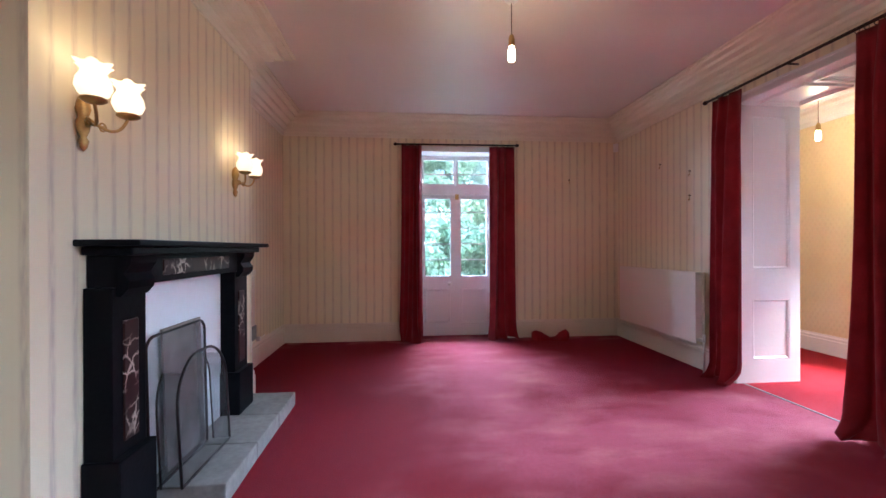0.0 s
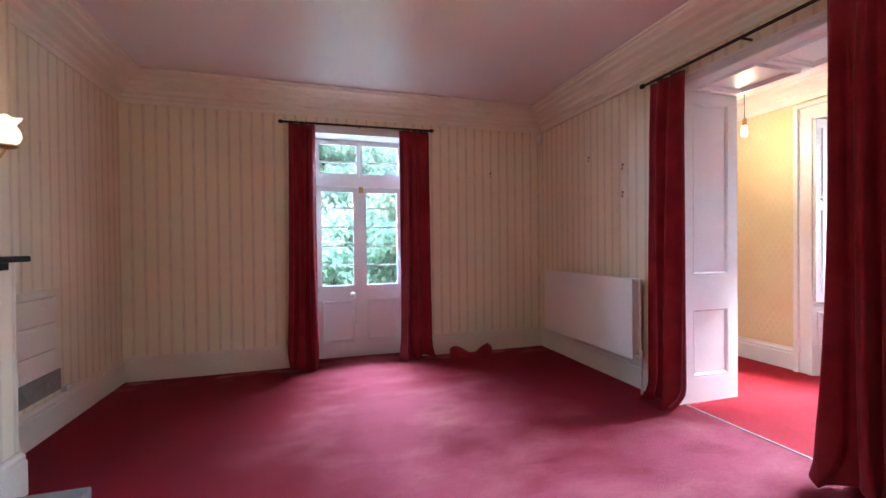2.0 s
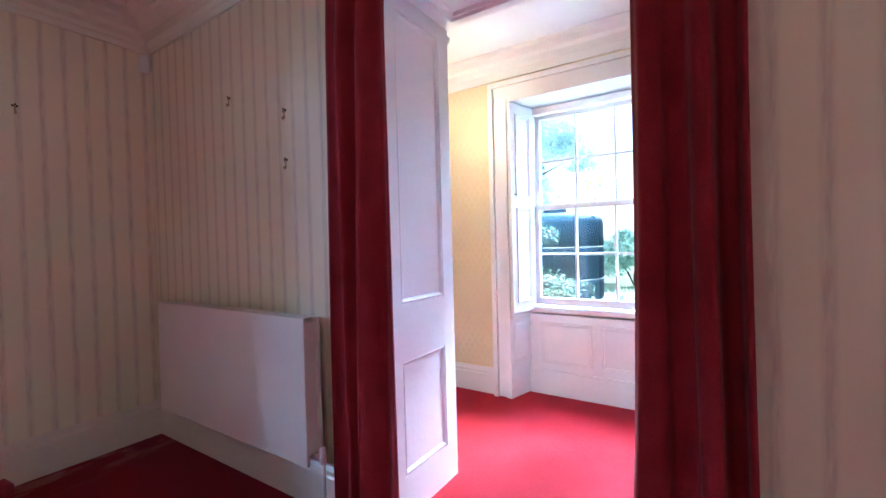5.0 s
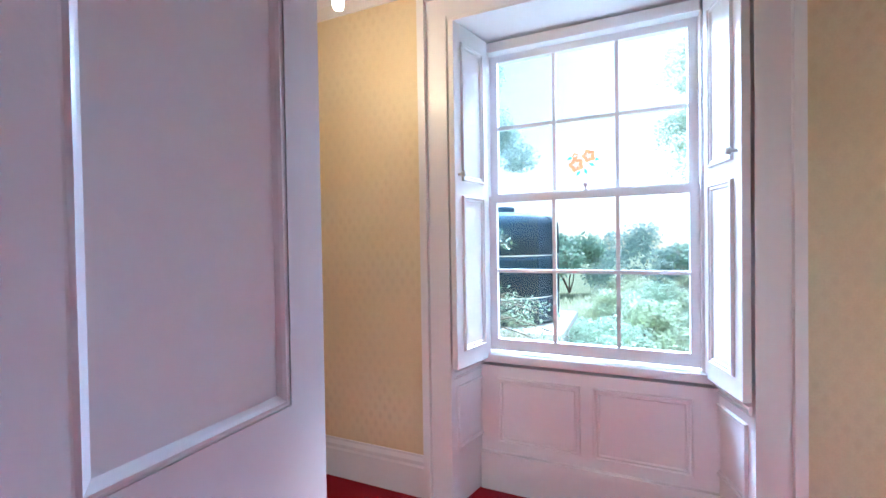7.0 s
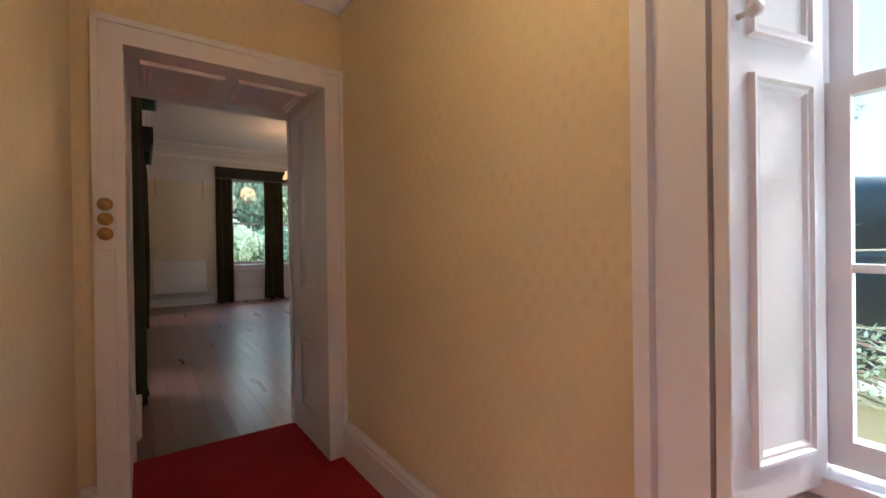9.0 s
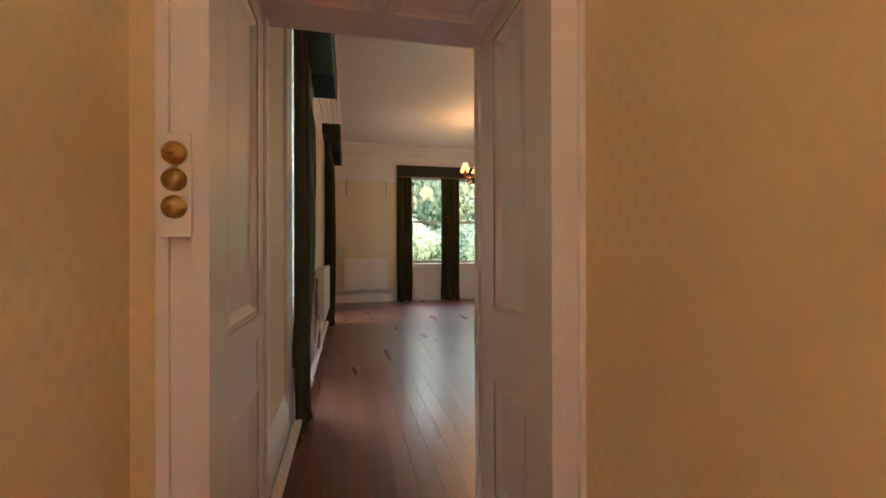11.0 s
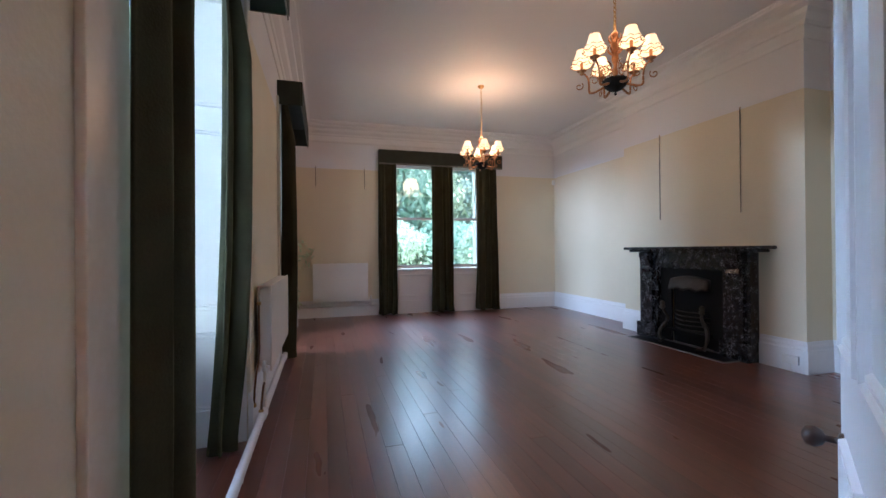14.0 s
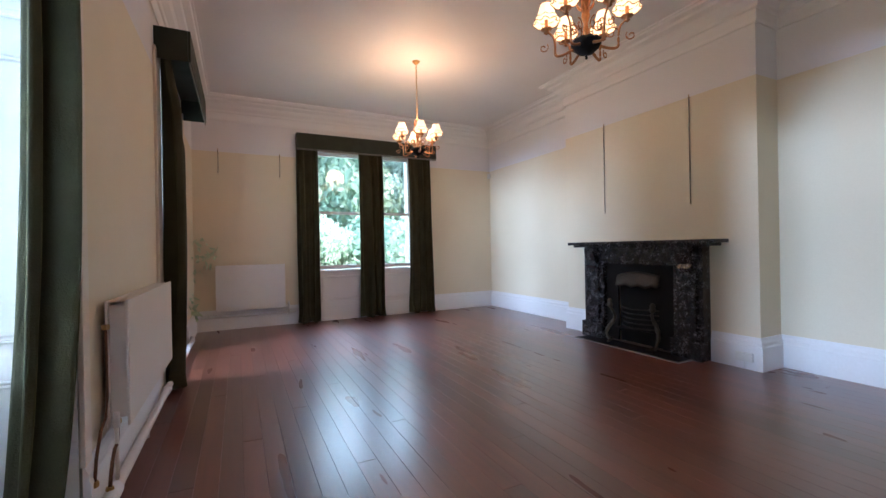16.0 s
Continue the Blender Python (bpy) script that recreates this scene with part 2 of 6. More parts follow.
def boards():
    """Dark red-brown stained boards with a worn, uneven varnish, rubbed and dulled in patches."""
    m, nodes, links, bsdf = links_of("stained_boards")
    grain = noise_fac(nodes, links, 34, 5, 0.3, 0.7, (1, 0.05, 1), "World")
    wear = noise_fac(nodes, links, 2.2, 3, 0.25, 0.75, (1.8, 0.35, 1), "World")
    worn_way = noise_fac(nodes, links, 0.55, 2, 0.30, 0.70, (1, 0.6, 1), "World")
    stain = noise_fac(nodes, links, 5.0, 3, 0.40, 0.85, (2.2, 0.16, 1), "World")
    info = nodes.new("ShaderNodeObjectInfo")

    def times(f, k):
        w = nodes.new("ShaderNodeMath")
        w.operation = "MULTIPLY"
        w.inputs[1].default_value = k
        links.new(f, w.inputs[0])
        return w.outputs[0]
    col = ramp_mix(nodes, links, grain, (0.090, 0.021, 0.011), (0.150, 0.038, 0.020))
    col = ramp_mix(nodes, links, times(worn_way, 0.45), col, (0.215, 0.060, 0.032))
    col = ramp_mix(nodes, links, times(wear, 0.5), col, (0.150, 0.048, 0.030))
    col = ramp_mix(nodes, links, times(stain, 0.42), col, (0.038, 0.012, 0.009))
    hsv = nodes.new("ShaderNodeHueSaturation")
    mr = nodes.new("ShaderNodeMapRange")
    mr.inputs[3].default_value, mr.inputs[4].default_value = 0.70, 1.26
    links.new(info.outputs["Random"], mr.inputs[0])
    links.new(mr.outputs[0], hsv.inputs["Value"])
    links.new(col, hsv.inputs["Color"])
    links.new(hsv.outputs[0], bsdf.inputs["Base Color"])
    for sock, lo, hi in (("Roughness", 0.42, 0.48), ("Coat Roughness", 0.27, 0.29)):
        rr = nodes.new("ShaderNodeMapRange")
        rr.inputs[3].default_value, rr.inputs[4].default_value = lo, hi
        links.new(wear, rr.inputs[0])
        links.new(rr.outputs[0], bsdf.inputs[sock])
    bsdf.inputs["Specular IOR Level"].default_value = 0.2
    bsdf.inputs["Coat Weight"].default_value = 1.0
    bsdf.inputs["Coat IOR"].default_value = 1.66
    b = nodes.new("ShaderNodeBump")
    b.inputs["Strength"].default_value, b.inputs["Distance"].default_value = 0.09, 0.004
    links.new(grain, b.inputs["Height"])
    links.new(b.outputs[0], bsdf.inputs["Normal"])
    return m


def glowing(name, colour, strength, base=(0.9, 0.85, 0.75)):
    m, nodes, links, bsdf = links_of(name)
    bsdf.inputs["Base Color"].default_value = (*base, 1)
    bsdf.inputs["Emission Color"].default_value = (*colour, 1)
    bsdf.inputs["Emission Strength"].default_value = strength
    bsdf.inputs["Roughness"].default_value = 0.4
    return m


def glass_pane():
    m, nodes, links, bsdf = links_of("window_glass")
    out = nodes["Material Output"]
    tr, gl, mix = nodes.new("ShaderNodeBsdfTransparent"), nodes.new("ShaderNodeBsdfGlossy"), nodes.new("ShaderNodeMixShader")
    tr.inputs[0].default_value = (0.95, 0.98, 0.97, 1)
    gl.inputs["Roughness"].default_value = 0.02
    mix.inputs[0].default_value = 0.05
    links.new(tr.outputs[0], mix.inputs[1])
    links.new(gl.outputs[0], mix.inputs[2])
    links.new(mix.outputs[0], out.inputs[0])
    return m


def wire_mesh():
    """Fine dark wire gauze, mostly open."""
    m, nodes, links, bsdf = links_of("wire_gauze")
    out = nodes["Material Output"]
    tr, mix = nodes.new("ShaderNodeBsdfTransparent"), nodes.new("ShaderNodeMixShader")
    bsdf.inputs["Base Color"].default_value = (0.12, 0.115, 0.11, 1)
    bsdf.inputs["Metallic"].default_value, bsdf.inputs["Roughness"].default_value = 0.6, 0.5
    fac = noise_fac(nodes, links, 9, 3, -0.9, 1.2)
    links.new(fac, mix.inputs[0])
    links.new(bsdf.outputs[0], mix.inputs[1])
    links.new(tr.outputs[0], mix.inputs[2])
    links.new(mix.outputs[0], out.inputs[0])
    return m


def leafy(name, a, b):
    m, nodes, links, bsdf = links_of(name)
    geo = nodes.new("ShaderNodeNewGeometry")
    links.new(ramp_mix(nodes, links, geo.outputs["Random Per Island"], a, b), bsdf.inputs["Base Color"])
    bsdf.inputs["Roughness"].default_value = 0.55
    out = nodes["Material Output"]
    tl, mix = nodes.new("ShaderNodeBsdfTranslucent"), nodes.new("ShaderNodeMixShader")
    tl.inputs[0].default_value = (*[min(1, c * 1.6) for c in b], 1)
    mix.inputs[0].default_value = 0.3
    links.new(bsdf.outputs[0], mix.inputs[1])
    links.new(tl.outputs[0], mix.inputs[2])
    links.new(mix.outputs[0], out.inputs[0])
    return m


PAPER = striped_paper()
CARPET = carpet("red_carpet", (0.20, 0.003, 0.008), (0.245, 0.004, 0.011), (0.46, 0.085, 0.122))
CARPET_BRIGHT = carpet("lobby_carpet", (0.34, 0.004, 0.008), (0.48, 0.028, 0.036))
BOARDS = boards()
GLASS = glass_pane()
GAUZE = wire_mesh()
WHITE = surf("white_gloss_paint", (0.76, 0.75, 0.77), (0.735, 0.715, 0.725), 0.32, 2.0, 40, 0.03)
CREAMSKIRT = surf("cream_gloss_paint", (0.74, 0.68, 0.60), (0.66, 0.58, 0.48), 0.3, 2.0, 40, 0.03)
PLASTER = surf("ceiling_paint", (0.72, 0.66, 0.64), (0.66, 0.60, 0.58), 0.34, 1.2, 90, 0.05)
CEILING_WHITE = surf("matt_ceiling_paint", (0.80, 0.79, 0.80), (0.75, 0.73, 0.74), 0.6, 1.2, 90, 0.05)
CORNICE = surf("cornice_paint", (0.78, 0.73, 0.62), (0.72, 0.66, 0.53), 0.45, 3, 60, 0.06)
YELLOW = embossed_paper()
CREAM = surf("cream_wall_paint", (0.74, 0.66, 0.51), (0.69, 0.61, 0.46), 0.6, 1.3, 70, 0.06)
LILAC = surf("pale_frieze_paint", (0.76, 0.75, 0.77), (0.72, 0.70, 0.72), 0.6, 1.3, 70, 0.06)
SKIRT3 = surf("white_skirting_paint", (0.80, 0.80, 0.82), (0.74, 0.73, 0.74), 0.35, 2, 50, 0.04)
REDCLOTH = surf("crimson_velvet", (0.27, 0.004, 0.014), (0.14, 0.002, 0.007), 0.9, 5, 140, 0.15, sheen=0.06)
GREENCLOTH = surf("olive_green_velvet", (0.033, 0.030, 0.007), (0.014, 0.013, 0.003), 0.8, 5, 140, 0.15, sheen=0.2)
GREENCLOTH.node_tree.nodes["Principled BSDF"].inputs["Sheen Tint"].default_value = (0.48, 0.45, 0.12, 1)
PELMETCLOTH = surf("dark_green_pelmet_cloth", (0.030, 0.034, 0.020), (0.018, 0.02, 0.012), 0.8, 5, 140, 0.3, sheen=0.08)
FRINGE = surf("grey_fringe", (0.22, 0.21, 0.18), None, 0.9, 20, 200, 0.4)
IRONROD = surf("dark_iron", (0.035, 0.028, 0.025), None, 0.45, 8, 90, 0.1, metal=0.7)
BLACKSLATE = surf("black_slate", (0.005, 0.005, 0.006), (0.009, 0.009, 0.010), 0.34, 4, 50, 0.03)
BLACKSLATE.node_tree.nodes["Principled BSDF"].inputs["Specular IOR Level"].default_value = 0.035
REDMARBLE = marble("red_veined_marble", (0.018, 0.006, 0.005), (0.60, 0.50, 0.42), 8, 0.085, 0.4)
REDMARBLE.node_tree.nodes["Principled BSDF"].inputs["Specular IOR Level"].default_value = 0.2
GREYMARBLE = marble("grey_veined_black_marble", (0.010, 0.010, 0.012), (0.27, 0.26, 0.26), 17, 0.06, 0.26)
STONE = surf("grey_hearth_stone", (0.29, 0.275, 0.25), (0.15, 0.14, 0.125), 0.75, 5, 28, 0.12)
BOARDWHITE = surf("white_board", (0.80, 0.82, 0.86), (0.76, 0.77, 0.80), 0.5, 2, 40, 0.03)
CARD = surf("grey_card", (0.30, 0.26, 0.24), None, 0.7, 4, 50, 0.05)
BRASS = surf("aged_brass", (0.55, 0.36, 0.14), (0.35, 0.22, 0.09), 0.3, 20, 80, 0.1, metal=0.9)
COPPERED = surf("gilt_bronze", (0.42, 0.20, 0.09), (0.25, 0.11, 0.05), 0.35, 20, 80, 0.15, metal=0.85)
CASTIRON = surf("cast_iron", (0.008, 0.008, 0.008), (0.018, 0.016, 0.015), 0.6, 10, 80, 0.3, metal=0.2)
CASTIRON.node_tree.nodes["Principled BSDF"].inputs["Specular IOR Level"].default_value = 0.1
STEELDARK = surf("worn_grate_steel", (0.075, 0.062, 0.05), (0.03, 0.026, 0.022), 0.5, 14, 80, 0.3, metal=0.7)
DOGBRASS = surf("tarnished_brass", (0.10, 0.08, 0.055), (0.02, 0.017, 0.013), 0.5, 30, 80, 0.3, metal=0.3)
RADPAINT = surf("radiator_enamel", (0.76, 0.71, 0.65), (0.735, 0.68, 0.62), 0.36, 1.5, 60, 0.02)
RADPAINT3 = surf("white_radiator_enamel", (0.78, 0.77, 0.77), (0.72, 0.71, 0.70), 0.32, 1.5, 60, 0.02)
DARKGAP = surf("radiator_fins", (0.22, 0.20, 0.19), None, 0.6, 8, 50, 0.1)
PLASTIC = surf("white_plastic", (0.80, 0.79, 0.77), None, 0.35, 4, 50, 0.0)
BAKELITE = surf("brown_plastic", (0.06, 0.03, 0.02), None, 0.3, 4, 50, 0.0)
BULB = glowing("lit_bulb", (1.0, 0.80, 0.48), 5)
OPAL = glowing("lit_opal_glass", (1.0, 0.76, 0.45), 0.34, (0.95, 0.9, 0.82))
SHADE = glowing("lit_pleated_shade", (1.0, 0.64, 0.29), 0.58, (0.85, 0.72, 0.5))
TRIM = surf("shade_braid", (0.30, 0.14, 0.05), None, 0.7, 20, 100, 0.1)
GRASS = surf("garden_grass", (0.14, 0.19, 0.08), (0.26, 0.27, 0.15), 0.9, 0.7, 30, 0.5)
LEAF_DARK = leafy("laurel_leaves", (0.15, 0.23, 0.16), (0.36, 0.48, 0.37))
LEAF_LIGHT = leafy("pale_leaves", (0.30, 0.38, 0.25), (0.52, 0.58, 0.44))
LEAF_DEEP = leafy("deep_green_leaves", (0.045, 0.075, 0.04), (0.11, 0.15, 0.085))
LEAF_GREY = leafy("blue_green_leaves", (0.24, 0.33, 0.30), (0.40, 0.50, 0.46))
DRY_GRASS = leafy("dry_seeding_grass", (0.38, 0.44, 0.24), (0.66, 0.64, 0.46))
LEAF_PALE = leafy("pale_meadow_leaves", (0.40, 0.46, 0.28), (0.64, 0.68, 0.48))
FLOWER = leafy("pink_flowers", (0.5, 0.12, 0.2), (0.7, 0.35, 0.4))
BARK = surf("bark", (0.12, 0.09, 0.065), (0.07, 0.05, 0.04), 0.9, 12, 40, 0.5)
TANK = surf("dark_tank_plastic", (0.008, 0.017, 0.026), (0.010, 0.020, 0.029), 0.6, 1, 2, 0.0)
TANK.node_tree.nodes["Principled BSDF"].inputs["Specular IOR Level"].default_value = 0.04
CONCRETE = surf("pale_concrete", (0.42, 0.40, 0.36), (0.34, 0.32, 0.29), 0.85, 5, 50, 0.25)

# ---- mesh helpers ----


def box(bm, x0, x1, y0, y1, z0, z1):
    x0, x1, y0, y1, z0, z1 = min(x0, x1), max(x0, x1), min(y0, y1), max(y0, y1), min(z0, z1), max(z0, z1)
    v = [bm.verts.new(p) for p in ((x0, y0, z0), (x1, y0, z0), (x1, y1, z0), (x0, y1, z0), (x0, y0, z1), (x1, y0, z1), (x1, y1, z1), (x0, y1, z1))]
    for f in ((0, 3, 2, 1), (4, 5, 6, 7), (0, 1, 5, 4), (1, 2, 6, 5), (2, 3, 7, 6), (3, 0, 4, 7)):
        bm.faces.new([v[i] for i in f])
    return bm


def boxes(*bs):
    bm = bmesh.new()
    for b in bs:
        box(bm, *b)
    return bm


def soft_box(x0, x1, y0, y1, z0, z1, r=0.008, seg=2):
    bm = boxes((x0, x1, y0, y1, z0, z1))
    bmesh.ops.bevel(bm, geom=bm.edges[:], offset=r, segments=seg, affect="EDGES", profile=0.6)
    return bm


def grid_faces(bm, rows, close_u=False, close_v=False):
    n, k = len(rows), len(rows[0])
    for i in range(n if close_v else n - 1):
        for j in range(k if close_u else k - 1):
            a, b = rows[i], rows[(i + 1) % n]
            try:
                bm.faces.new((a[j], a[(j + 1) % k], b[(j + 1) % k], b[j]))
            except ValueError:
                pass


def lathe(bm, profile, at, seg=20, wave=0.0, waves=6):
    """Turn (radius, z) round the upright through at; wave ruffles the rim more towards the last rows."""
    rows = []
    n = len(profile)
    for i, (r, z) in enumerate(profile):
        w = wave * (i / (n - 1)) ** 2
        rows.append([bm.verts.new((at[0] + (r + w * math.cos(waves * a)) * math.cos(a), at[1] + (r + w * math.cos(waves * a)) * math.sin(a), at[2] + z + 0.4 * w * math.cos(waves * a)))
                     for a in (2 * math.pi * j / seg for j in range(seg))])
    grid_faces(bm, rows, close_u=True)
    return bm


def tube(bm, pts, r, seg=8, closed=False):
    pts = [Vector(p) for p in pts]
    rows = []
    n = len(pts)
    up = Vector((0, 0, 1))
    for i, p in enumerate(pts):
        d = (pts[(i + 1) % n] - pts[i - 1]) if closed else (pts[min(i + 1, n - 1)] - pts[max(i - 1, 0)])
        d.normalize()
        side = d.cross(up)
        if side.length < 0.05:
            side = d.cross(Vector((1, 0, 0)))
        side.normalize()
        top = side.cross(d)
        rr = r[i] if isinstance(r, (list, tuple)) else r
        rows.append([bm.verts.new(p + rr * (math.cos(a) * side + math.sin(a) * top)) for a in (2 * math.pi * j / seg for j in range(seg))])
    grid_faces(bm, rows, close_u=True, close_v=closed)
    if not closed:
        bm.faces.new(rows[0][::-1])
        bm.faces.new(rows[-1])
    return bm


def sweep(bm, profile, path, closed=False):
    """Run a closed (inwards, z) profile along a flat path; inwards is to the left of its direction."""
    pts = [Vector((p[0], p[1])) for p in path]
    n = len(pts)
    rows = []
    for i, p in enumerate(pts):
        a = (p - pts[i - 1]).normalized() if (closed or i) else None
        b = (pts[(i + 1) % n] - p).normalized() if (closed or i < n - 1) else None
        na = Vector((-a.y, a.x)) if a else None
        nb = Vector((-b.y, b.x)) if b else None
        if na and nb:
            m = (na + nb).normalized()
            m = m / max(0.3, m.dot(na))
        else:
            m = na or nb
        rows.append([bm.verts.new((p.x + m.x * d, p.y + m.y * d, z)) for d, z in profile])
    grid_faces(bm, rows, close_u=True, close_v=closed)
    if not closed:
        bm.faces.new(rows[0][::-1])
        bm.faces.new(rows[-1])
    return bm


def root_of(ob):
    while ob.parent:
        ob = ob.parent
    return ob


def mesh_ob(name, bm, material, smooth=False):
    bmesh.ops.recalc_face_normals(bm, faces=bm.faces[:])
    me = bpy.data.meshes.new(name)
    bm.to_mesh(me)
    bm.free()
    me.materials.append(material)
    if smooth:
        me.shade_smooth()
    return new(name, me)


def thing(name, label, category, at=(0, 0, 0), group="", kind=""):
    ob = new(name)
    ob.location = at
    ob.empty_display_size = 0.1
    return tagged(ob, label, category, group, kind)


def part(name, bm, material, parent, label="", smooth=False):
    """One mesh under a thing or a part; its corners are given in the room's own metres."""
    root = root_of(parent)
    bmesh.ops.translate(bm, verts=bm.verts[:], vec=-Vector(root.location))
    ob = mesh_ob(name, bm, material, smooth)
    ob.parent = parent
    return tagged(ob, label)


def structure(name, bm, material, label="", category="", smooth=False):
    return tagged(mesh_ob(name, bm, material, smooth), label, category, kind="structure")


def bevelled(bm, r=0.006, seg=2):
    bmesh.ops.bevel(bm, geom=bm.edges[:], offset=r, segments=seg, affect="EDGES", profile=0.6)
    return bm


def panel(bm, o, u, v, n, u0, u1, v0, v1, width=0.035, depth=0.014):
    """A mitred moulding round a rectangle (u0..u1, v0..v1) of the plane at o, standing proud along n."""
    o, u, v, n = Vector(o), Vector(u), Vector(v), Vector(n)
    rows = []
    for d, h in ((0, 0), (0.004, depth), (width * 0.35, depth), (width * 0.5, depth * 0.45), (width * 0.8, depth * 0.6), (width, 0)):
        rows.append([bm.verts.new(o + u * a + v * b + n * h) for a, b in ((u0 + d, v0 + d), (u1 - d, v0 + d), (u1 - d, v1 - d), (u0 + d, v1 - d))])
    grid_faces(bm, rows, close_u=True)
    return bm


def sunk_panels(bm, o, u, v, n, u_all, v_all, u_in, rows, d=0.012, w=0.026):
    """Stiles and rails standing d proud of the plane at o, with a sloped moulding down into each sunk panel."""
    o, u, v, n = Vector(o), Vector(u), Vector(v), Vector(n)

    def slab(a0, a1, b0, b1):
        lo, hi = [[bm.verts.new(o + u * a + v * b + n * h) for a, b in ((a0, b0), (a1, b0), (a1, b1), (a0, b1))] for h in (0, d)]
        grid_faces(bm, [lo, hi], close_u=True)
        bm.faces.new(hi)
    slab(u_all[0], u_in[0], *v_all)
    slab(u_in[1], u_all[1], *v_all)
    edges = [v_all[0]] + [e for r in rows for e in r] + [v_all[1]]
    for b0, b1 in zip(edges[::2], edges[1::2]):
        slab(u_in[0], u_in[1], b0, b1)
    for b0, b1 in rows:
        rings = [[bm.verts.new(o + u * a + v * b + n * h) for a, b in ((u_in[0] + k, b0 + k), (u_in[1] - k, b0 + k), (u_in[1] - k, b1 - k), (u_in[0] + k, b1 - k))]
                 for k, h in ((0, d), (0, d * 0.8), (w * 0.2, d * 0.75), (w * 0.45, d * 0.95), (w * 0.7, d * 0.6), (w, 0.0005))]
        grid_faces(bm, rings, close_u=True)
    return bm


def sash_window(name, label, plane, at, a0, a1, z0, zm, z1, cols, rows, inward, sill=0.0):
    """Two sliding sashes between a0 and a1 on the plane x or y = at. inward: +1 or -1, the room's side along the plane's axis."""
    loc = (at, (a0 + a1) / 2, z0) if plane == "x" else ((a0 + a1) / 2, at, z0)
    w = thing(name, label, "window", loc, kind="structure")

    def bx(p0, p1, n0, n1, q0, q1):
        return (at + inward * n0, at + inward * n1, p0, p1, q0, q1) if plane == "x" else (p0, p1, at + inward * n0, at + inward * n1, q0, q1)
    f = 0.045
    part("window_frame", boxes(bx(a0 - f, a0, -0.07, 0.05, z0 - 0.05, z1 + 0.04), bx(a1, a1 + f, -0.07, 0.05, z0 - 0.05, z1 + 0.04), bx(a0 - f, a1 + f, -0.07, 0.05, z1, z1 + 0.05)), WHITE, w)
    part("window_sill", bevelled(boxes(bx(a0 - f - sill, a1 + f + sill, -0.12, 0.075, z0 - 0.06, z0 - 0.015)), 0.008), WHITE, w)
    for (s0, s1, n, nrow, thick) in ((z0, zm, 0.012, rows, 0.045), (zm - 0.02, z1, -0.03, rows, 0.035)):
        st = 0.04
        sash = part("sash", boxes(bx(a0, a0 + st, n - 0.018, n + 0.018, s0, s1), bx(a1 - st, a1, n - 0.018, n + 0.018, s0, s1),
                                  bx(a0 + st, a1 - st, n - 0.018, n + 0.018, s0, s0 + (0.06 if s0 == z0 else 0.035)), bx(a0 + st, a1 - st, n - 0.018, n + 0.018, s1 - 0.035, s1)), WHITE, w)
        g0, g1, h0, h1 = a0 + st, a1 - st, s0 + (0.06 if s0 == z0 else 0.035), s1 - 0.035
        for i in range(1, cols):
            c = g0 + (g1 - g0) * i / cols
            part("glazing_bar", boxes(bx(c - 0.009, c + 0.009, n - 0.014, n + 0.014, h0, h1)), WHITE, sash)
        for j in range(1, nrow):
            c = h0 + (h1 - h0) * j / nrow
            part("glazing_bar", boxes(bx(g0, g1, n - 0.0125, n + 0.0125, c - 0.009, c + 0.009)), WHITE, sash)
        for i in range(cols):
            for j in range(nrow):
                p = part("pane", boxes(bx(g0 + (g1 - g0) * i / cols + 0.004, g0 + (g1 - g0) * (i + 1) / cols - 0.004, n - 0.002, n + 0.002,
                                          h0 + (h1 - h0) * j / nrow + 0.004, h0 + (h1 - h0) * (j + 1) / nrow - 0.004)), GLASS, sash)
                p.visible_shadow = False
    return w


# ---- the red room ----
# inside faces: x -1.34 to 3.10, y -0.9 to 6.55, ceiling 2.87; chimney breast out to x -1.08
R1C = 2.87
structure("floor_red_room", boxes((-1.8, 3.155, -1.3, 6.80, -0.12, 0.0)), CARPET, "worn crimson fitted carpet with pale trodden patches and painted pools of daylight", "carpet")
structure("ceiling_red_room", boxes((-1.8, 3.68, -1.3, 7.0, R1C, R1C + 0.2)), PLASTER, "pale satin painted ceiling", "ceiling")
structure("wall_west_red_room", boxes((-1.8, -1.34, -1.3, 7.0, 0, R1C)), PAPER, "cream striped wallpaper on the alcove wall", "wall")
structure("chimney_breast_red_room", boxes((-1.34, -1.04, 2.58, 4.58, 0, R1C)), PAPER, "chimney breast in cream striped wallpaper", "chimney breast")
structure("wall_south_red_room", boxes((-1.34, 3.10, -1.3, -0.9, 0, R1C)), PAPER, "cream striped wallpaper wall", "wall")
structure("wall_north_red_room", boxes((-1.34, 0.36, 6.55, 7.0, 0, R1C), (1.44, 3.10, 6.55, 7.0, 0, R1C), (0.36, 1.44, 6.55, 7.0, 2.50, R1C)), PAPER,
          "cream striped wallpaper wall with a french door", "wall")
structure("wall_east_red_room", boxes((3.10, 3.68, -1.3, -0.5, 0, R1C), (3.10, 3.68, 1.3, 3.36, 0, R1C), (3.10, 3.68, -0.5, 1.3, 0, 0.7), (3.10, 3.68, -0.5, 1.3, 2.45, R1C), (3.10, 3.68, 4.525, 7.0, 0, R1C), (3.10, 3.68, 3.36, 4.525, 2.48, R1C)), PAPER,
          "thick cream striped wall with a panelled opening", "wall")
ring1 = [(-1.34, -0.9), (3.10, -0.9), (3.10, 6.55), (-1.34, 6.55), (-1.34, 4.58), (-1.04, 4.58), (-1.04, 2.58), (-1.34, 2.58)]
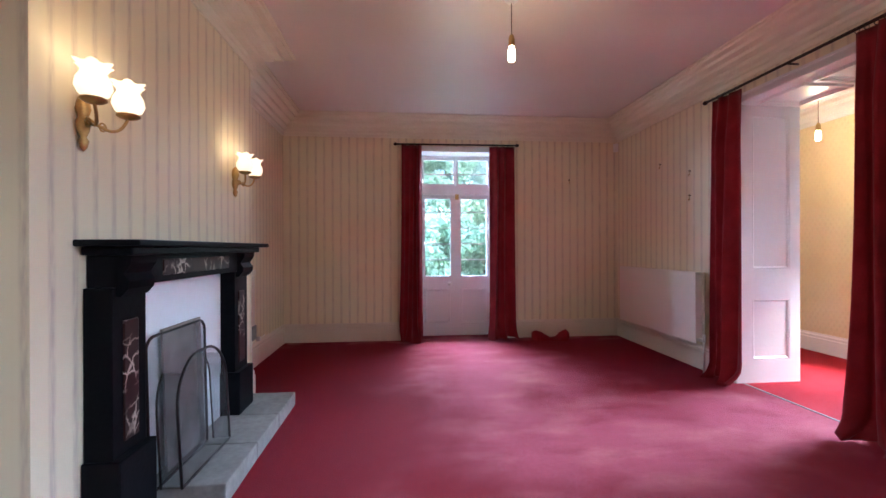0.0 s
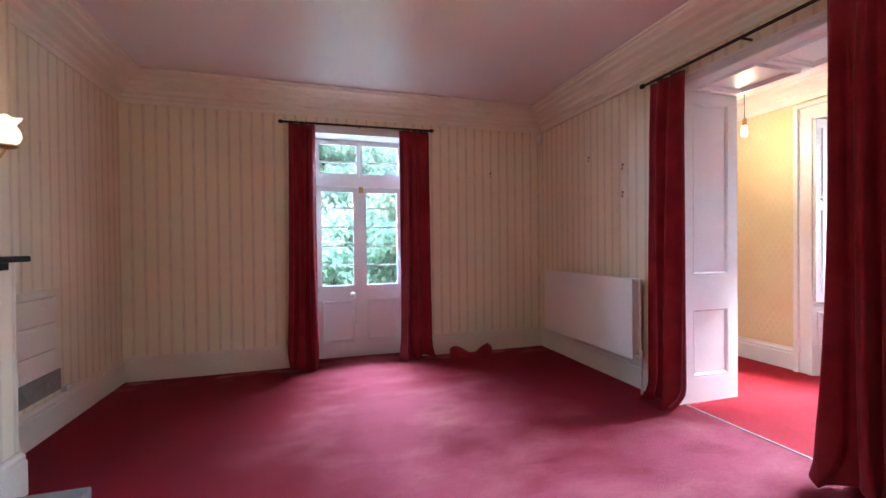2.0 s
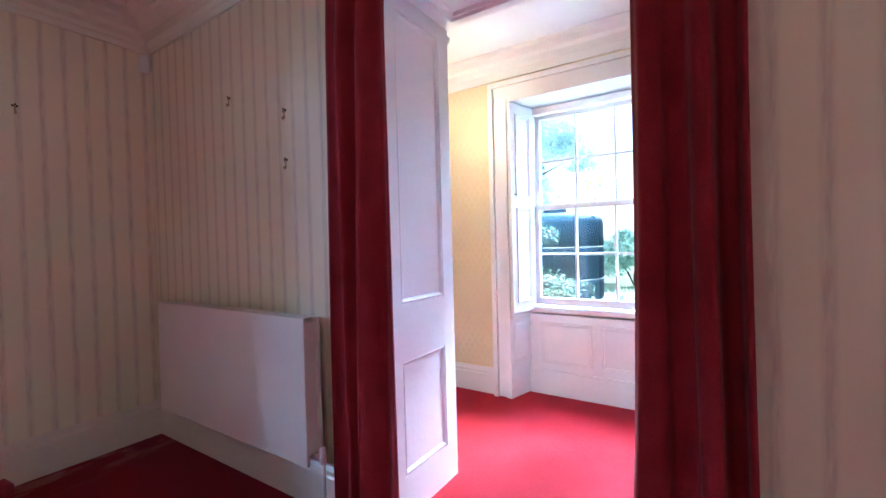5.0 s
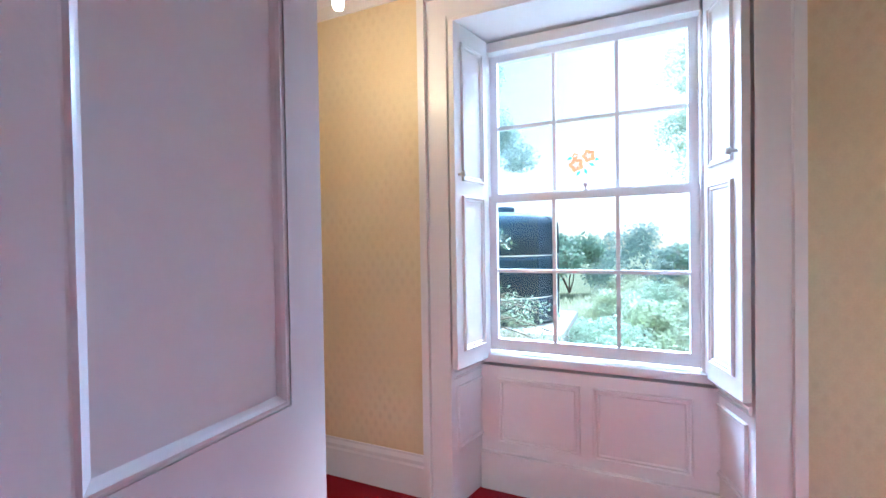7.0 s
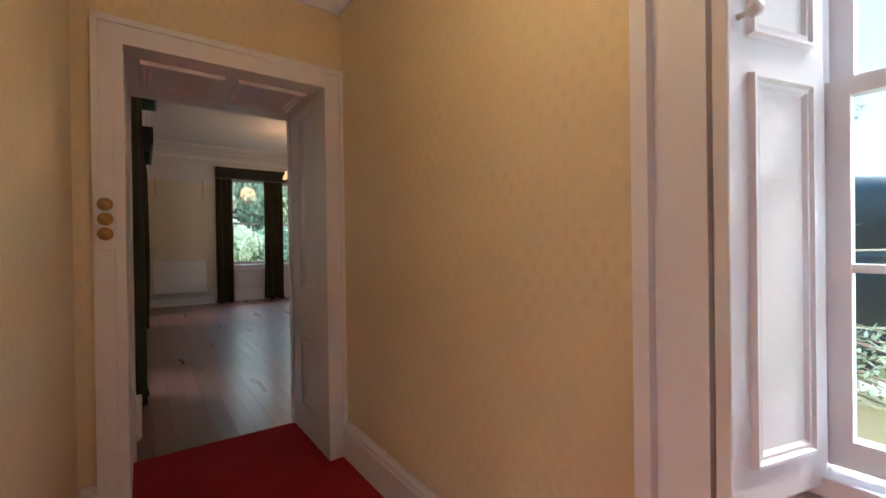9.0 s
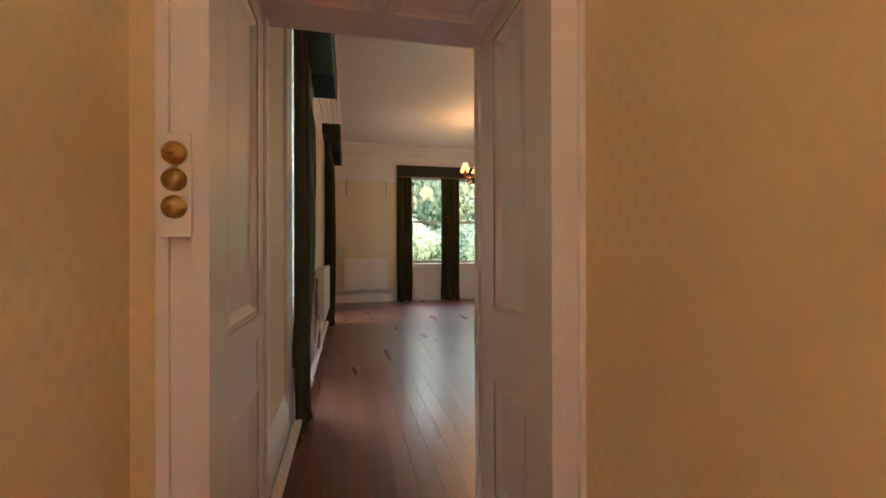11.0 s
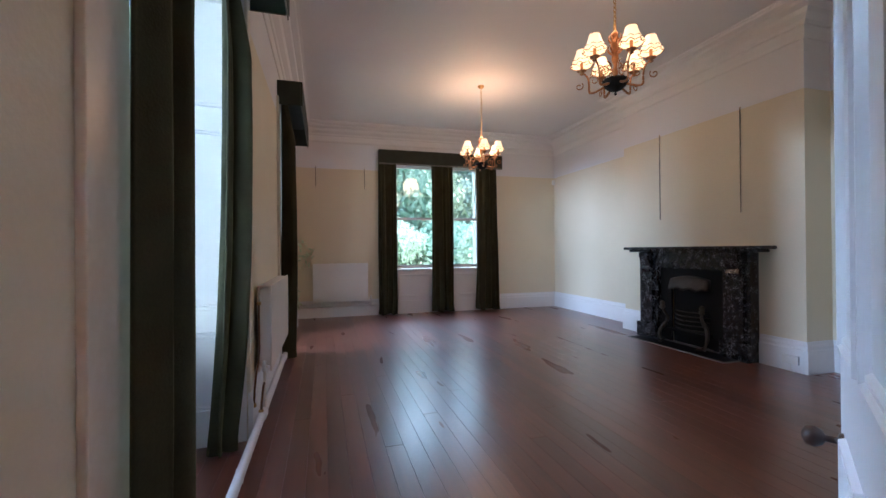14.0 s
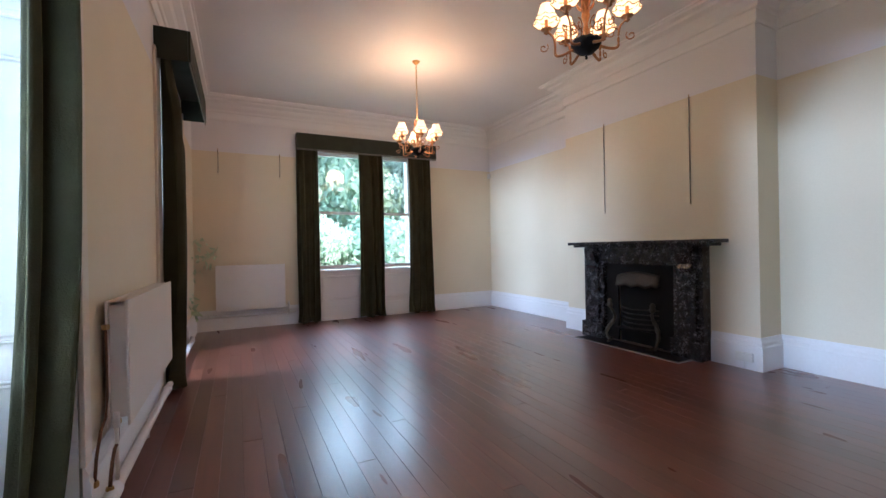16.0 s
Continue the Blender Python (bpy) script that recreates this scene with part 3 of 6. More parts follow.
CORN1 = [(0, 2.63), (0.015, 2.63), (0.018, 2.665), (0.03, 2.675), (0.035, 2.70), (0.075, 2.715), (0.085, 2.745), (0.135, 2.765), (0.145, 2.79), (0.20, 2.80),
         (0.21, 2.825), (0.26, 2.832), (0.265, 2.852), (0.285, 2.853), (0.285, R1C), (0, R1C)]
structure("cornice_red_room", sweep(bmesh.new(), CORN1, ring1, True), CORNICE, "stepped plaster cornice, cream painted", "cornice")


def skirt_profile(h, t=0.022):
    return [(0, 0), (t, 0), (t, h - 0.06), (t * 0.75, h - 0.05), (t * 0.8, h - 0.03), (t * 0.35, h - 0.012), (t * 0.3, h), (0, h)]


bm = bmesh.new()
for run in ([(3.10, 4.60), (3.10, 6.55), (1.56, 6.55)], [(0.26, 6.55), (-1.34, 6.55), (-1.34, 4.58), (-1.04, 4.58), (-1.04, 4.20)],
            [(-1.04, 2.79), (-1.04, 2.58), (-1.34, 2.58), (-1.34, -0.9), (3.10, -0.9), (3.10, 3.28)]):
    sweep(bm, skirt_profile(0.235), run)
structure("baseboard_red_room", bm, CREAMSKIRT, "tall cream skirting board", "skirting board")

# the opening from the red room into the lobby: lining, architrave and panelled jambs
lining = thing("door_lining_lobby", "white panelled door lining", "door lining", (3.39, 3.94, 0), kind="structure")
for nm, b in (("jamb", (3.085, 3.695, 4.497, 4.525, 0, 2.44)), ("jamb", (3.085, 3.695, 3.36, 3.388, 0, 2.44)), ("head", (3.085, 3.695, 3.36, 4.525, 2.44, 2.48))):
    part(nm, bevelled(boxes(b), 0.004), WHITE, lining)
bm = bmesh.new()
for y0, side in ((4.497, -1), (3.388, 1)):
    sunk_panels(bm, (0, y0, 0), (1, 0, 0), (0, 0, 1), (0, side, 0), (3.085, 3.695), (0, 2.44), (3.235, 3.595), ((0.20, 0.74), (1.0, 2.36)))
for y0, y1 in ((3.47, 3.91), (3.97, 4.42)):
    panel(bm, (0, 0, 2.44), (1, 0, 0), (0, 1, 0), (0, 0, -1), 3.20, 3.62, y0, y1, 0.06, 0.022)
structure("trim_jamb_panels_lobby", bm, WHITE, "white sunk panels with fine mouldings in the door lining", "moulding")


def architrave(bm, plane, at, out, a0, a1, ztop, w=0.09, t=0.03):
    """Stepped boards round an opening a0..a1 up to ztop, on the plane x or y = at, standing out by t."""
    a0, a1, ztop = a0 - 0.003, a1 + 0.003, ztop + 0.003
    for k, (d0, d1, tt) in enumerate(((0, w * 0.3, t * 0.7), (w * 0.3, w * 0.75, t * 0.5), (w * 0.75, w, t))):
        for b in ((a0 - d1, a0 - d0, 0, ztop + d0), (a1 + d0, a1 + d1, 0, ztop + d0), (a0 - d1, a1 + d1, ztop + d0, ztop + d1)):
            if plane == "x":
                box(bm, at, at + out * tt, b[0], b[1], b[2], b[3])
            else:
                box(bm, b[0], b[1], at, at + out * tt, b[2], b[3])
    return bm


bm = architrave(bmesh.new(), "x", 3.10, -1, 3.40, 4.485, 2.44, 0.07)
architrave(bm, "x", 3.68, 1, 3.40, 4.485, 2.44, 0.07, 0.014)
structure("trim_architrave_lobby", bm, WHITE, "white architrave round the lobby opening", "architrave")
structure("trim_threshold", boxes((3.138, 3.155, 3.40, 4.485, -0.01, 0.004)), DARKGAP, "pale metal threshold strip between two carpets", "threshold")

# french door with its fixed light above
FY = 6.79
structure("trim_french_door_lining", boxes((0.36, 0.40, 6.55, 6.90, 0, 2.46), (1.40, 1.44, 6.55, 6.90, 0, 2.46), (0.36, 1.44, 6.55, 6.90, 2.46, 2.50), (0.40, 1.40, 6.74, 6.86, 1.93, 2.04), (0.40, 1.40, 6.775, 6.90, 0.001, 0.03)),
          WHITE, "white door lining with a transom", "door lining")
structure("trim_french_door_head", boxes((0.30, 1.50, 6.525, 6.55, 2.46, 2.53), (0.28, 0.36, 6.53, 6.55, 0, 2.46), (1.44, 1.52, 6.53, 6.55, 0, 2.46)), WHITE, "white boards round the french door", "architrave")
door = thing("french_door", "white glazed french door, closed, horizontal glazing bars", "door", (0.9, FY, 0), kind="structure")
for k, (x0, x1) in enumerate(((0.405, 0.893), (0.897, 1.395))):
    gx0, gx1 = x0 + 0.07, x1 - 0.07
    leaf = part("leaf", boxes((x0, gx0, FY - 0.02, FY + 0.025, 0.02, 1.925), (gx1, x1, FY - 0.02, FY + 0.025, 0.02, 1.925), (gx0, gx1, FY - 0.02, FY + 0.025, 1.87, 1.925),
                               (gx0, gx1, FY - 0.02, FY + 0.025, 0.64, 0.815), (gx0, gx1, FY - 0.02, FY + 0.025, 0.02, 0.17), (gx0, gx1, FY - 0.004, FY + 0.012, 0.17, 0.64)), WHITE, door)
    part("panel_moulding", panel(bmesh.new(), (0, FY - 0.004, 0), (1, 0, 0), (0, 0, 1), (0, -1, 0), gx0, gx1, 0.17, 0.64, 0.025, 0.014), WHITE, leaf)
    for z in (1.038, 1.255, 1.472, 1.689):
        part("glazing_bar", boxes((gx0, gx1, FY - 0.012, FY + 0.02, z - 0.008, z + 0.008)), WHITE, leaf)
    for z0, z1 in zip((0.815, 1.046, 1.263, 1.480, 1.697), (1.030, 1.247, 1.464, 1.681, 1.87)):
        pane = part("pane", boxes((gx0, gx1, FY - 0.002, FY + 0.002, z0, z1)), GLASS, leaf)
        pane.visible_shadow = False
    g0, g1 = (0.46, 0.865) if k == 0 else (0.93, 1.34)
    light = part("fanlight", boxes((x0, g0, FY - 0.02, FY + 0.02, 2.04, 2.455), (g1, x1, FY - 0.02, FY + 0.02, 2.04, 2.455), (g0, g1, FY - 0.02, FY + 0.02, 2.40, 2.455),
                                   (g0, g1, FY - 0.02, FY + 0.02, 2.04, 2.075), (g0, g1, FY - 0.012, FY + 0.02, 2.20, 2.216)), WHITE, door)
    for z0, z1 in ((2.075, 2.20), (2.216, 2.40)):
        pane = part("pane", boxes((g0, g1, FY - 0.002, FY + 0.002, z0, z1)), GLASS, light)
        pane.visible_shadow = False
bm = tube(bmesh.new(), [(0.805, FY - 0.02, 0.715), (0.805, FY - 0.07, 0.715)], 0.012)
lathe(bm, [(0.0, -0.03), (0.025, -0.022), (0.032, 0), (0.025, 0.022), (0.0, 0.03)], (0.805, FY - 0.085, 0.715), 14)
part("knob", bm, PLASTIC, door, "round glass door knob", True)
part("bolt", boxes((0.885, 0.905, FY - 0.036, FY - 0.022, 0.50, 0.78), (0.86, 0.93, FY - 0.034, FY - 0.022, 0.62, 0.64)), WHITE, door, "painted slide bolt")
part("bolt", boxes((0.925, 0.945, FY - 0.036, FY - 0.022, 0.05, 0.24), (0.915, 0.955, FY - 0.034, FY - 0.022, 0.15, 0.18)), WHITE, door, "painted foot bolt")
part("catch", boxes((0.885, 0.935, FY - 0.045, FY - 0.02, 1.86, 1.99)), BRASS, door, "brass catch at the transom")

sash_window("window_6", "white sash window facing the fireplace", "x", 3.5, -0.45, 1.25, 0.76, 1.6, 2.40, 2, 1, -1)
part("meeting_bead", boxes((0.883, 0.907, FY - 0.032, FY - 0.0205, 0.03, 1.925)), WHITE, door)

# ---- the lobby ----
# inside faces: x 3.68 to 4.89, y 2.4 to 6.64
LBC = 2.78
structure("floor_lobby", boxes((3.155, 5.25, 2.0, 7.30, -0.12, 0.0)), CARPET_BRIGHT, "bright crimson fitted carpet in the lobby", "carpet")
structure("ceiling_lobby", boxes((3.68, 5.3, 2.0, 7.0, LBC, LBC + 0.2)), CEILING_WHITE, "white lobby ceiling", "ceiling")
structure("wall_south_lobby", boxes((3.68, 5.3, 2.0, 2.4, 0, LBC)), YELLOW, "yellow textured wallpaper wall", "wall")
structure("wall_lobby_west_face", boxes((3.68, 3.69, 2.4, 3.32, 0, LBC), (3.68, 3.69, 4.565, 6.64, 0, LBC), (3.68, 3.69, 3.32, 4.565, 2.52, LBC)), YELLOW, "yellow textured wallpaper", "wall")
structure("wall_east_lobby", boxes((4.89, 5.3, 2.0, 3.40, 0, LBC), (4.89, 5.3, 4.69, 7.0, 0, LBC), (4.89, 5.3, 3.40, 4.69, 2.42, LBC), (5.16, 5.3, 3.40, 4.69, 0, 0.69)), YELLOW,
          "yellow textured wallpaper wall with a window", "wall")
structure("wall_north_lobby", boxes((3.10, 3.83, 6.64, 7.36, 0, LBC), (4.825, 5.3, 6.64, 7.36, 0, LBC), (3.83, 4.825, 6.64, 7.36, 2.18, LBC)), YELLOW,
          "thick yellow wall with a panelled doorway", "wall")
CORN2 = [(d, z - R1C + LBC) for d, z in ((0, 2.68), (0.012, 2.68), (0.02, 2.74), (0.06, 2.78), (0.07, 2.81), (0.12, 2.835), (0.13, 2.86), (0.13, R1C), (0, R1C))]
structure("cornice_lobby", sweep(bmesh.new(), CORN2, [(3.69, 2.4), (4.89, 2.4), (4.89, 6.64), (3.69, 6.64)], True), CEILING_WHITE, "small white plaster cornice", "cornice")
bm = sweep(bmesh.new(), skirt_profile(0.215), [(4.89, 4.82), (4.89, 6.64), (4.87, 6.64)])
sweep(bm, skirt_profile(0.215), [(3.76, 6.64), (3.69, 6.64), (3.69, 4.58)])
sweep(bm, skirt_profile(0.215), [(3.69, 3.30), (3.69, 2.4), (4.89, 2.4), (4.89, 3.26)])
structure("baseboard_lobby", bm, WHITE, "white lobby skirting board", "skirting board")

# lobby window: splayed embrasure with folding shutters and a six over six sash
bm = architrave(bmesh.new(), "x", 4.89, -1, 3.43, 4.66, 2.405, 0.15, 0.06)
structure("trim_window_architrave", bm, WHITE, "wide white window architrave", "architrave")
bm = bmesh.new()
for ya, yb, wy in ((4.66, 4.575, 4.69), (3.43, 3.515, 3.40)):
    a = [bm.verts.new(p) for p in ((4.84, ya, 0), (5.16, yb, 0), (5.16, yb, 2.42), (4.84, ya, 2.42))]
    b = [bm.verts.new(p) for p in ((4.84, wy, 0), (5.16, wy, 0), (5.16, wy, 2.42), (4.84, wy, 2.42))]
    grid_faces(bm, [a, b], close_u=True)
    bm.faces.new(a)
box(bm, 4.85, 5.3, 3.40, 4.69, 2.395, 2.42)
box(bm, 5.10, 5.16, 3.50, 4.59, 0, 0.66)
box(bm, 5.075, 5.10, 3.50, 4.59, 0, 0.20)
structure("trim_window_embrasure", bm, WHITE, "white panelled window recess", "window recess")
bm = bmesh.new()
for y0, y1 in ((3.60, 4.02), (4.08, 4.50)):
    panel(bm, (5.10, 0, 0), (0, 1, 0), (0, 0, 1), (-1, 0, 0), y0, y1, 0.25, 0.60, 0.03, 0.012)
for ya, yb in ((4.66, 4.575), (3.43, 3.515)):
    d = Vector((0.32, yb - ya, 0)).normalized()
    nrm = Vector((d.y, -d.x, 0)) if ya > 4 else Vector((-d.y, d.x, 0))
    panel(bm, (4.84, ya, 0), d, (0, 0, 1), nrm, 0.05, 0.29, 0.28, 0.60, 0.028, 0.012)
    panel(bm, (4.84, ya, 0), d, (0, 0, 1), nrm, 0.02, 0.31, 0.64, 0.68, 0.012, 0.012)
structure("trim_window_apron_panels", bm, WHITE, "white raised panels under the window", "moulding")
for ya, yb, s, lab in ((4.652, 4.567, -1, "a"), (3.438, 3.523, 1, "b")):
    d = Vector((0.32, yb - ya, 0)).normalized()
    nrm = Vector((d.y, -d.x, 0)) if s < 0 else Vector((-d.y, d.x, 0))
    sh = thing("window_shutter", "white panelled folding shutter, open against the window recess", "shutter", (4.84, ya, 0.70), "lobby window shutters")
    o = Vector((4.835, ya, 0))

    def slab(u0, u1, v0, v1, n0, n1):
        bm = bmesh.new()
        vs = [[bm.verts.new(o + d * u + Vector((0, 0, z)) + nrm * n) for u, z in ((u0, v0), (u1, v0), (u1, v1), (u0, v1))] for n in (n0, n1)]
        grid_faces(bm, vs, close_u=True)
        bm.faces.new(vs[0]), bm.faces.new(vs[1])
        return bm
    leaf = part("leaf", bevelled(slab(0.0, 0.30, 0.70, 2.385, 0.004, 0.036), 0.004), WHITE, sh)
    bm = bmesh.new()
    for v0, v1 in ((0.78, 1.55), (1.62, 2.30)):
        panel(bm, o + nrm * 0.036, d, (0, 0, 1), nrm, 0.055, 0.25, v0, v1, 0.03, 0.012)
    part("panel_moulding", bm, WHITE, leaf)
    kp = o + d * 0.03 + Vector((0, 0, 1.65)) + nrm * 0.036
    bm = tube(bmesh.new(), [kp, kp + nrm * 0.02, kp + nrm * 0.024, kp + nrm * 0.04, kp + nrm * 0.045], [0.006, 0.006, 0.014, 0.014, 0.006], 10)
    part("knob", bm, PLASTIC, sh, "small white shutter knob", True)
    for z in (0.95, 2.1):
        hp = o + d * 0.295 + Vector((0, 0, z)) + nrm * 0.03
        part("hinge", tube(bmesh.new(), [hp, hp + Vector((0, 0, 0.07))], 0.007), WHITE, sh)


sash_window("window_1", "white six over six sash window with a garden view", "x", 5.17, 3.56, 4.545, 0.735, 1.565, 2.33, 3, 2, -1)

# doorway from the lobby to the drawing room
lining = thing("door_lining_drawing", "white panelled door lining, deep reveal", "door lining", (4.33, 7.0, 0), kind="structure")
for nm, b in (("jamb", (3.83, 3.85, 6.62, 7.38, 0, 2.14)), ("jamb", (4.805, 4.825, 6.62, 7.38, 0, 2.14)), ("head", (3.83, 4.825, 6.62, 7.38, 2.14, 2.18)),
              ("door_stop", (3.87, 3.885, 7.29, 7.34, 0, 2.14)), ("door_stop", (4.77, 4.785, 7.29, 7.34, 0, 2.14))):
    part(nm, bevelled(boxes(b), 0.003), WHITE, lining)
part("strike_plate", boxes((3.8695, 3.8715, 7.16, 7.185, 0.70, 0.86)), BRASS, lining, "worn brass strike plate")
bm = bmesh.new()
for x0, s, y0, y1 in ((3.85, 1, 6.78, 7.19), (4.805, -1, 6.80, 7.12)):
    sunk_panels(bm, (x0, 0, 0), (0, 1, 0), (0, 0, 1), (s, 0, 0), (6.62, 7.38), (0, 2.14), (y0, y1), ((0.19, 0.67), (0.95, 2.06)), 0.020, 0.048)
for x0, x1 in ((3.93, 4.30), (4.36, 4.73)):
    panel(bm, (0, 0, 2.14), (1, 0, 0), (0, 1, 0), (0, 0, -1), x0, x1, 6.76, 7.16, 0.05, 0.02)
structure("trim_jamb_panels_drawing", bm, WHITE, "white sunk panels with fine mouldings in the deep doorway", "moulding")
bm = architrave(bmesh.new(), "y", 6.64, -1, 3.87, 4.785, 2.14, 0.11, 0.03)
architrave(bm, "y", 7.36, 1, 3.87, 4.785, 2.14, 0.05, 0.025)
structure("trim_architrave_drawing", bm, WHITE, "white architrave round the doorway", "architrave")

# ---- the drawing room ----
# inside faces: x 3.82 to 9.12, y 7.36 to 15.2, ceiling 3.58
R3C = 3.58
WX, EX, SY, NY = 3.82, 9.12, 7.36, 15.20
structure("subfloor_drawing_room", boxes((3.3, 9.6, 7.30, 15.7, -0.15, -0.024)), CASTIRON, "dark space under the boards", "subfloor")
structure("ceiling_drawing_room", boxes((3.3, 9.6, 6.9, 15.7, R3C, R3C + 0.2)), CEILING_WHITE, "white drawing room ceiling", "ceiling")
RAIL = 2.76


def two_tone(name, low, label):
    """A wall in cream below the picture rail and pale above it, from one list of (x0, x1, y0, y1, z0, z1)."""
    a, b = [], []
    for x0, x1, y0, y1, z0, z1 in low:
        if z0 < RAIL:
            a.append((x0, x1, y0, y1, z0, min(z1, RAIL)))
        if z1 > RAIL:
            b.append((x0, x1, y0, y1, max(z0, RAIL), z1))
    structure(name, boxes(*a), CREAM, label, "wall")
    if b:
        structure(name + "_frieze", boxes(*b), LILAC, "pale painted wall above the picture line", "wall")


two_tone("wall_south_drawing", [(3.3, 3.83, SY - 0.01, SY, 0, R3C), (4.825, 9.6, 6.9, SY, 0, R3C), (3.3, 4.825, SY - 0.01, SY, 2.18, R3C), (3.3, 4.825, 6.9, SY - 0.01, 2.87, R3C)], "cream painted wall")
two_tone("wall_east_drawing", [(EX, 9.6, SY, 15.7, 0, R3C)], "cream painted wall")
two_tone("chimney_breast_drawing", [(8.766, EX, 10.07, 12.575, 0, R3C)], "cream painted chimney breast")
W1, W2 = (8.40, 10.12), (12.25, 13.95)
WTOP = 2.92
two_tone("wall_west_drawing", [(3.3, WX, SY, W1[0], 0, R3C), (3.3, WX, W1[1], W2[0], 0, R3C), (3.3, WX, W2[1], NY, 0, R3C), (3.3, WX, W1[0], W1[1], WTOP, R3C), (3.3, WX, W2[0], W2[1], WTOP, R3C),
                               (3.3, 3.44, W1[0], W1[1], 0, 0.62), (3.3, 3.44, W2[0], W2[1], 0, 0.62)], "cream painted wall with tall windows")
two_tone("wall_north_drawing", [(3.3, 5.60, NY, 15.7, 0, R3C), (7.42, EX, NY, 15.7, 0, R3C), (5.60, 7.42, NY, 15.7, WTOP, R3C), (5.60, 7.42, NY + 0.03, 15.7, 0, 0.85)], "cream painted wall with a wide window")
ring3 = [(WX, SY), (EX, SY), (EX, 10.07), (8.766, 10.07), (8.766, 12.575), (EX, 12.575), (EX, NY), (WX, NY)]
CORN3 = [(0, 3.24), (0.012, 3.24), (0.02, 3.27), (0.02, 3.36), (0.035, 3.37), (0.045, 3.40), (0.09, 3.44), (0.11, 3.48), (0.17, 3.505), (0.18, 3.53), (0.24, 3.54), (0.25, 3.56), (0.27, 3.562), (0.27, R3C), (0, R3C)]
structure("cornice_drawing_room", sweep(bmesh.new(), CORN3, ring3, True), CEILING_WHITE, "deep white plaster cornice", "cornice")
bm = bmesh.new()
SK3 = [(0, 0), (0.03, 0), (0.03, 0.22), (0.022, 0.235), (0.022, 0.262), (0.010, 0.285), (0.006, 0.31), (0, 0.31)]
for run in ([(4.86, SY), (EX, SY), (EX, 10.07), (8.766, 10.07), (8.766, 10.51)], [(8.766, 12.13), (8.766, 12.575), (EX, 12.575), (EX, NY), (7.46, NY)], [(5.56, NY), (WX, NY), (WX, W2[1] + 0.04)],
            [(WX, W2[0] - 0.22), (WX, W1[1] + 0.04)], [(WX, W1[0] - 0.22), (WX, SY), (3.80, SY)]):
    sweep(bm, SK3, run)
structure("baseboard_drawing_room", bm, SKIRT3, "tall white moulded skirting board", "skirting board")

# windows on the west side, with panelled shutter boxes in deep reveals
for n, (a, b) in ((2, W1), (3, W2)):
    bm = bmesh.new()
    for ya, yb in ((a, a + 0.03), (b, b - 0.03)):
        va = [bm.verts.new(p) for p in ((WX, ya, 0), (3.44, yb, 0), (3.44, yb, WTOP), (WX, ya, WTOP))]
        vb = [bm.verts.new(p) for p in ((WX, ya + (0.03 if ya == b else -0.03), 0), (3.44, ya + (0.03 if ya == b else -0.03), 0), (3.44, ya + (0.03 if ya == b else -0.03), WTOP), (WX, ya + (0.03 if ya == b else -0.03), WTOP))]
        grid_faces(bm, [va, vb], close_u=True)
        bm.faces.new(va)
        d = Vector((3.44 - WX, yb - ya, 0)).normalized()
        nrm = Vector((-d.y, d.x, 0)) if ya == b else Vector((d.y, -d.x, 0))
        if nrm.y * (1 if ya == a else -1) < 0:
            nrm = -nrm
        for z0, z1 in ((0.22, 0.72), (0.86, 2.0), (2.14, 2.84)):
            panel(bm, Vector((WX, ya, 0)) + nrm * 0.002, d, (0, 0, 1), nrm, 0.07, 0.33, z0, z1, 0.035, 0.014)
    box(bm, 3.40, 3.46, a, b, 0, 0.64)
    box(bm, 3.3, WX, a, b, WTOP - 0.03, WTOP - 0.001)
    panel(bm, (3.46, 0, 0), (0, 1, 0), (0, 0, 1), (1, 0, 0), a + 0.2, b - 0.2, 0.14, 0.54, 0.03, 0.012)
    sill = bevelled(boxes((WX, WX + 0.022, a - 0.21, a - 0.004, 0, WTOP + 0.02), (WX, WX + 0.022, b + 0.004, b + 0.09, 0.31, WTOP + 0.02)), 0.004)
    structure("trim_window_architrave_" + str(n), sill, CREAMSKIRT, "pale gloss painted window architrave", "architrave")
    structure("trim_window_reveal_" + str(n), bm, WHITE, "white panelled window reveal", "window recess")
    sash_window("window_" + str(n), "tall white sash window with large panes", "x", 3.40, a + 0.15, b - 0.15, 0.70, 1.80, 2.86, 2, 1, 1)
for n, (a, b) in ((4, (5.65, 6.46)), (5, (6.56, 7.37))):
    sash_window("window_" + str(n), "white sash window above a panelled apron", "y", NY + 0.06, a, b, 0.88, 1.86, 2.88, 1, 1, -1)
bm = boxes((6.46, 6.56, NY - 0.01, NY + 0.12, 0, 2.92), (5.60, 7.42, NY + 0.005, NY + 0.05, 0, 0.84))
for x0, x1 in ((5.70, 6.40), (6.62, 7.32)):
    panel(bm, (0, NY + 0.005, 0), (1, 0, 0), (0, 0, 1), (0, -1, 0), x0, x1, 0.33, 0.76, 0.03, 0.014)
box(bm, 5.60, 7.42, NY - 0.02, NY + 0.005, 0, 0.25)
structure("trim_window_apron_north", bm, WHITE, "white panelled window apron and mullion", "window apron")

# ---- curtains, poles and pelmets ----


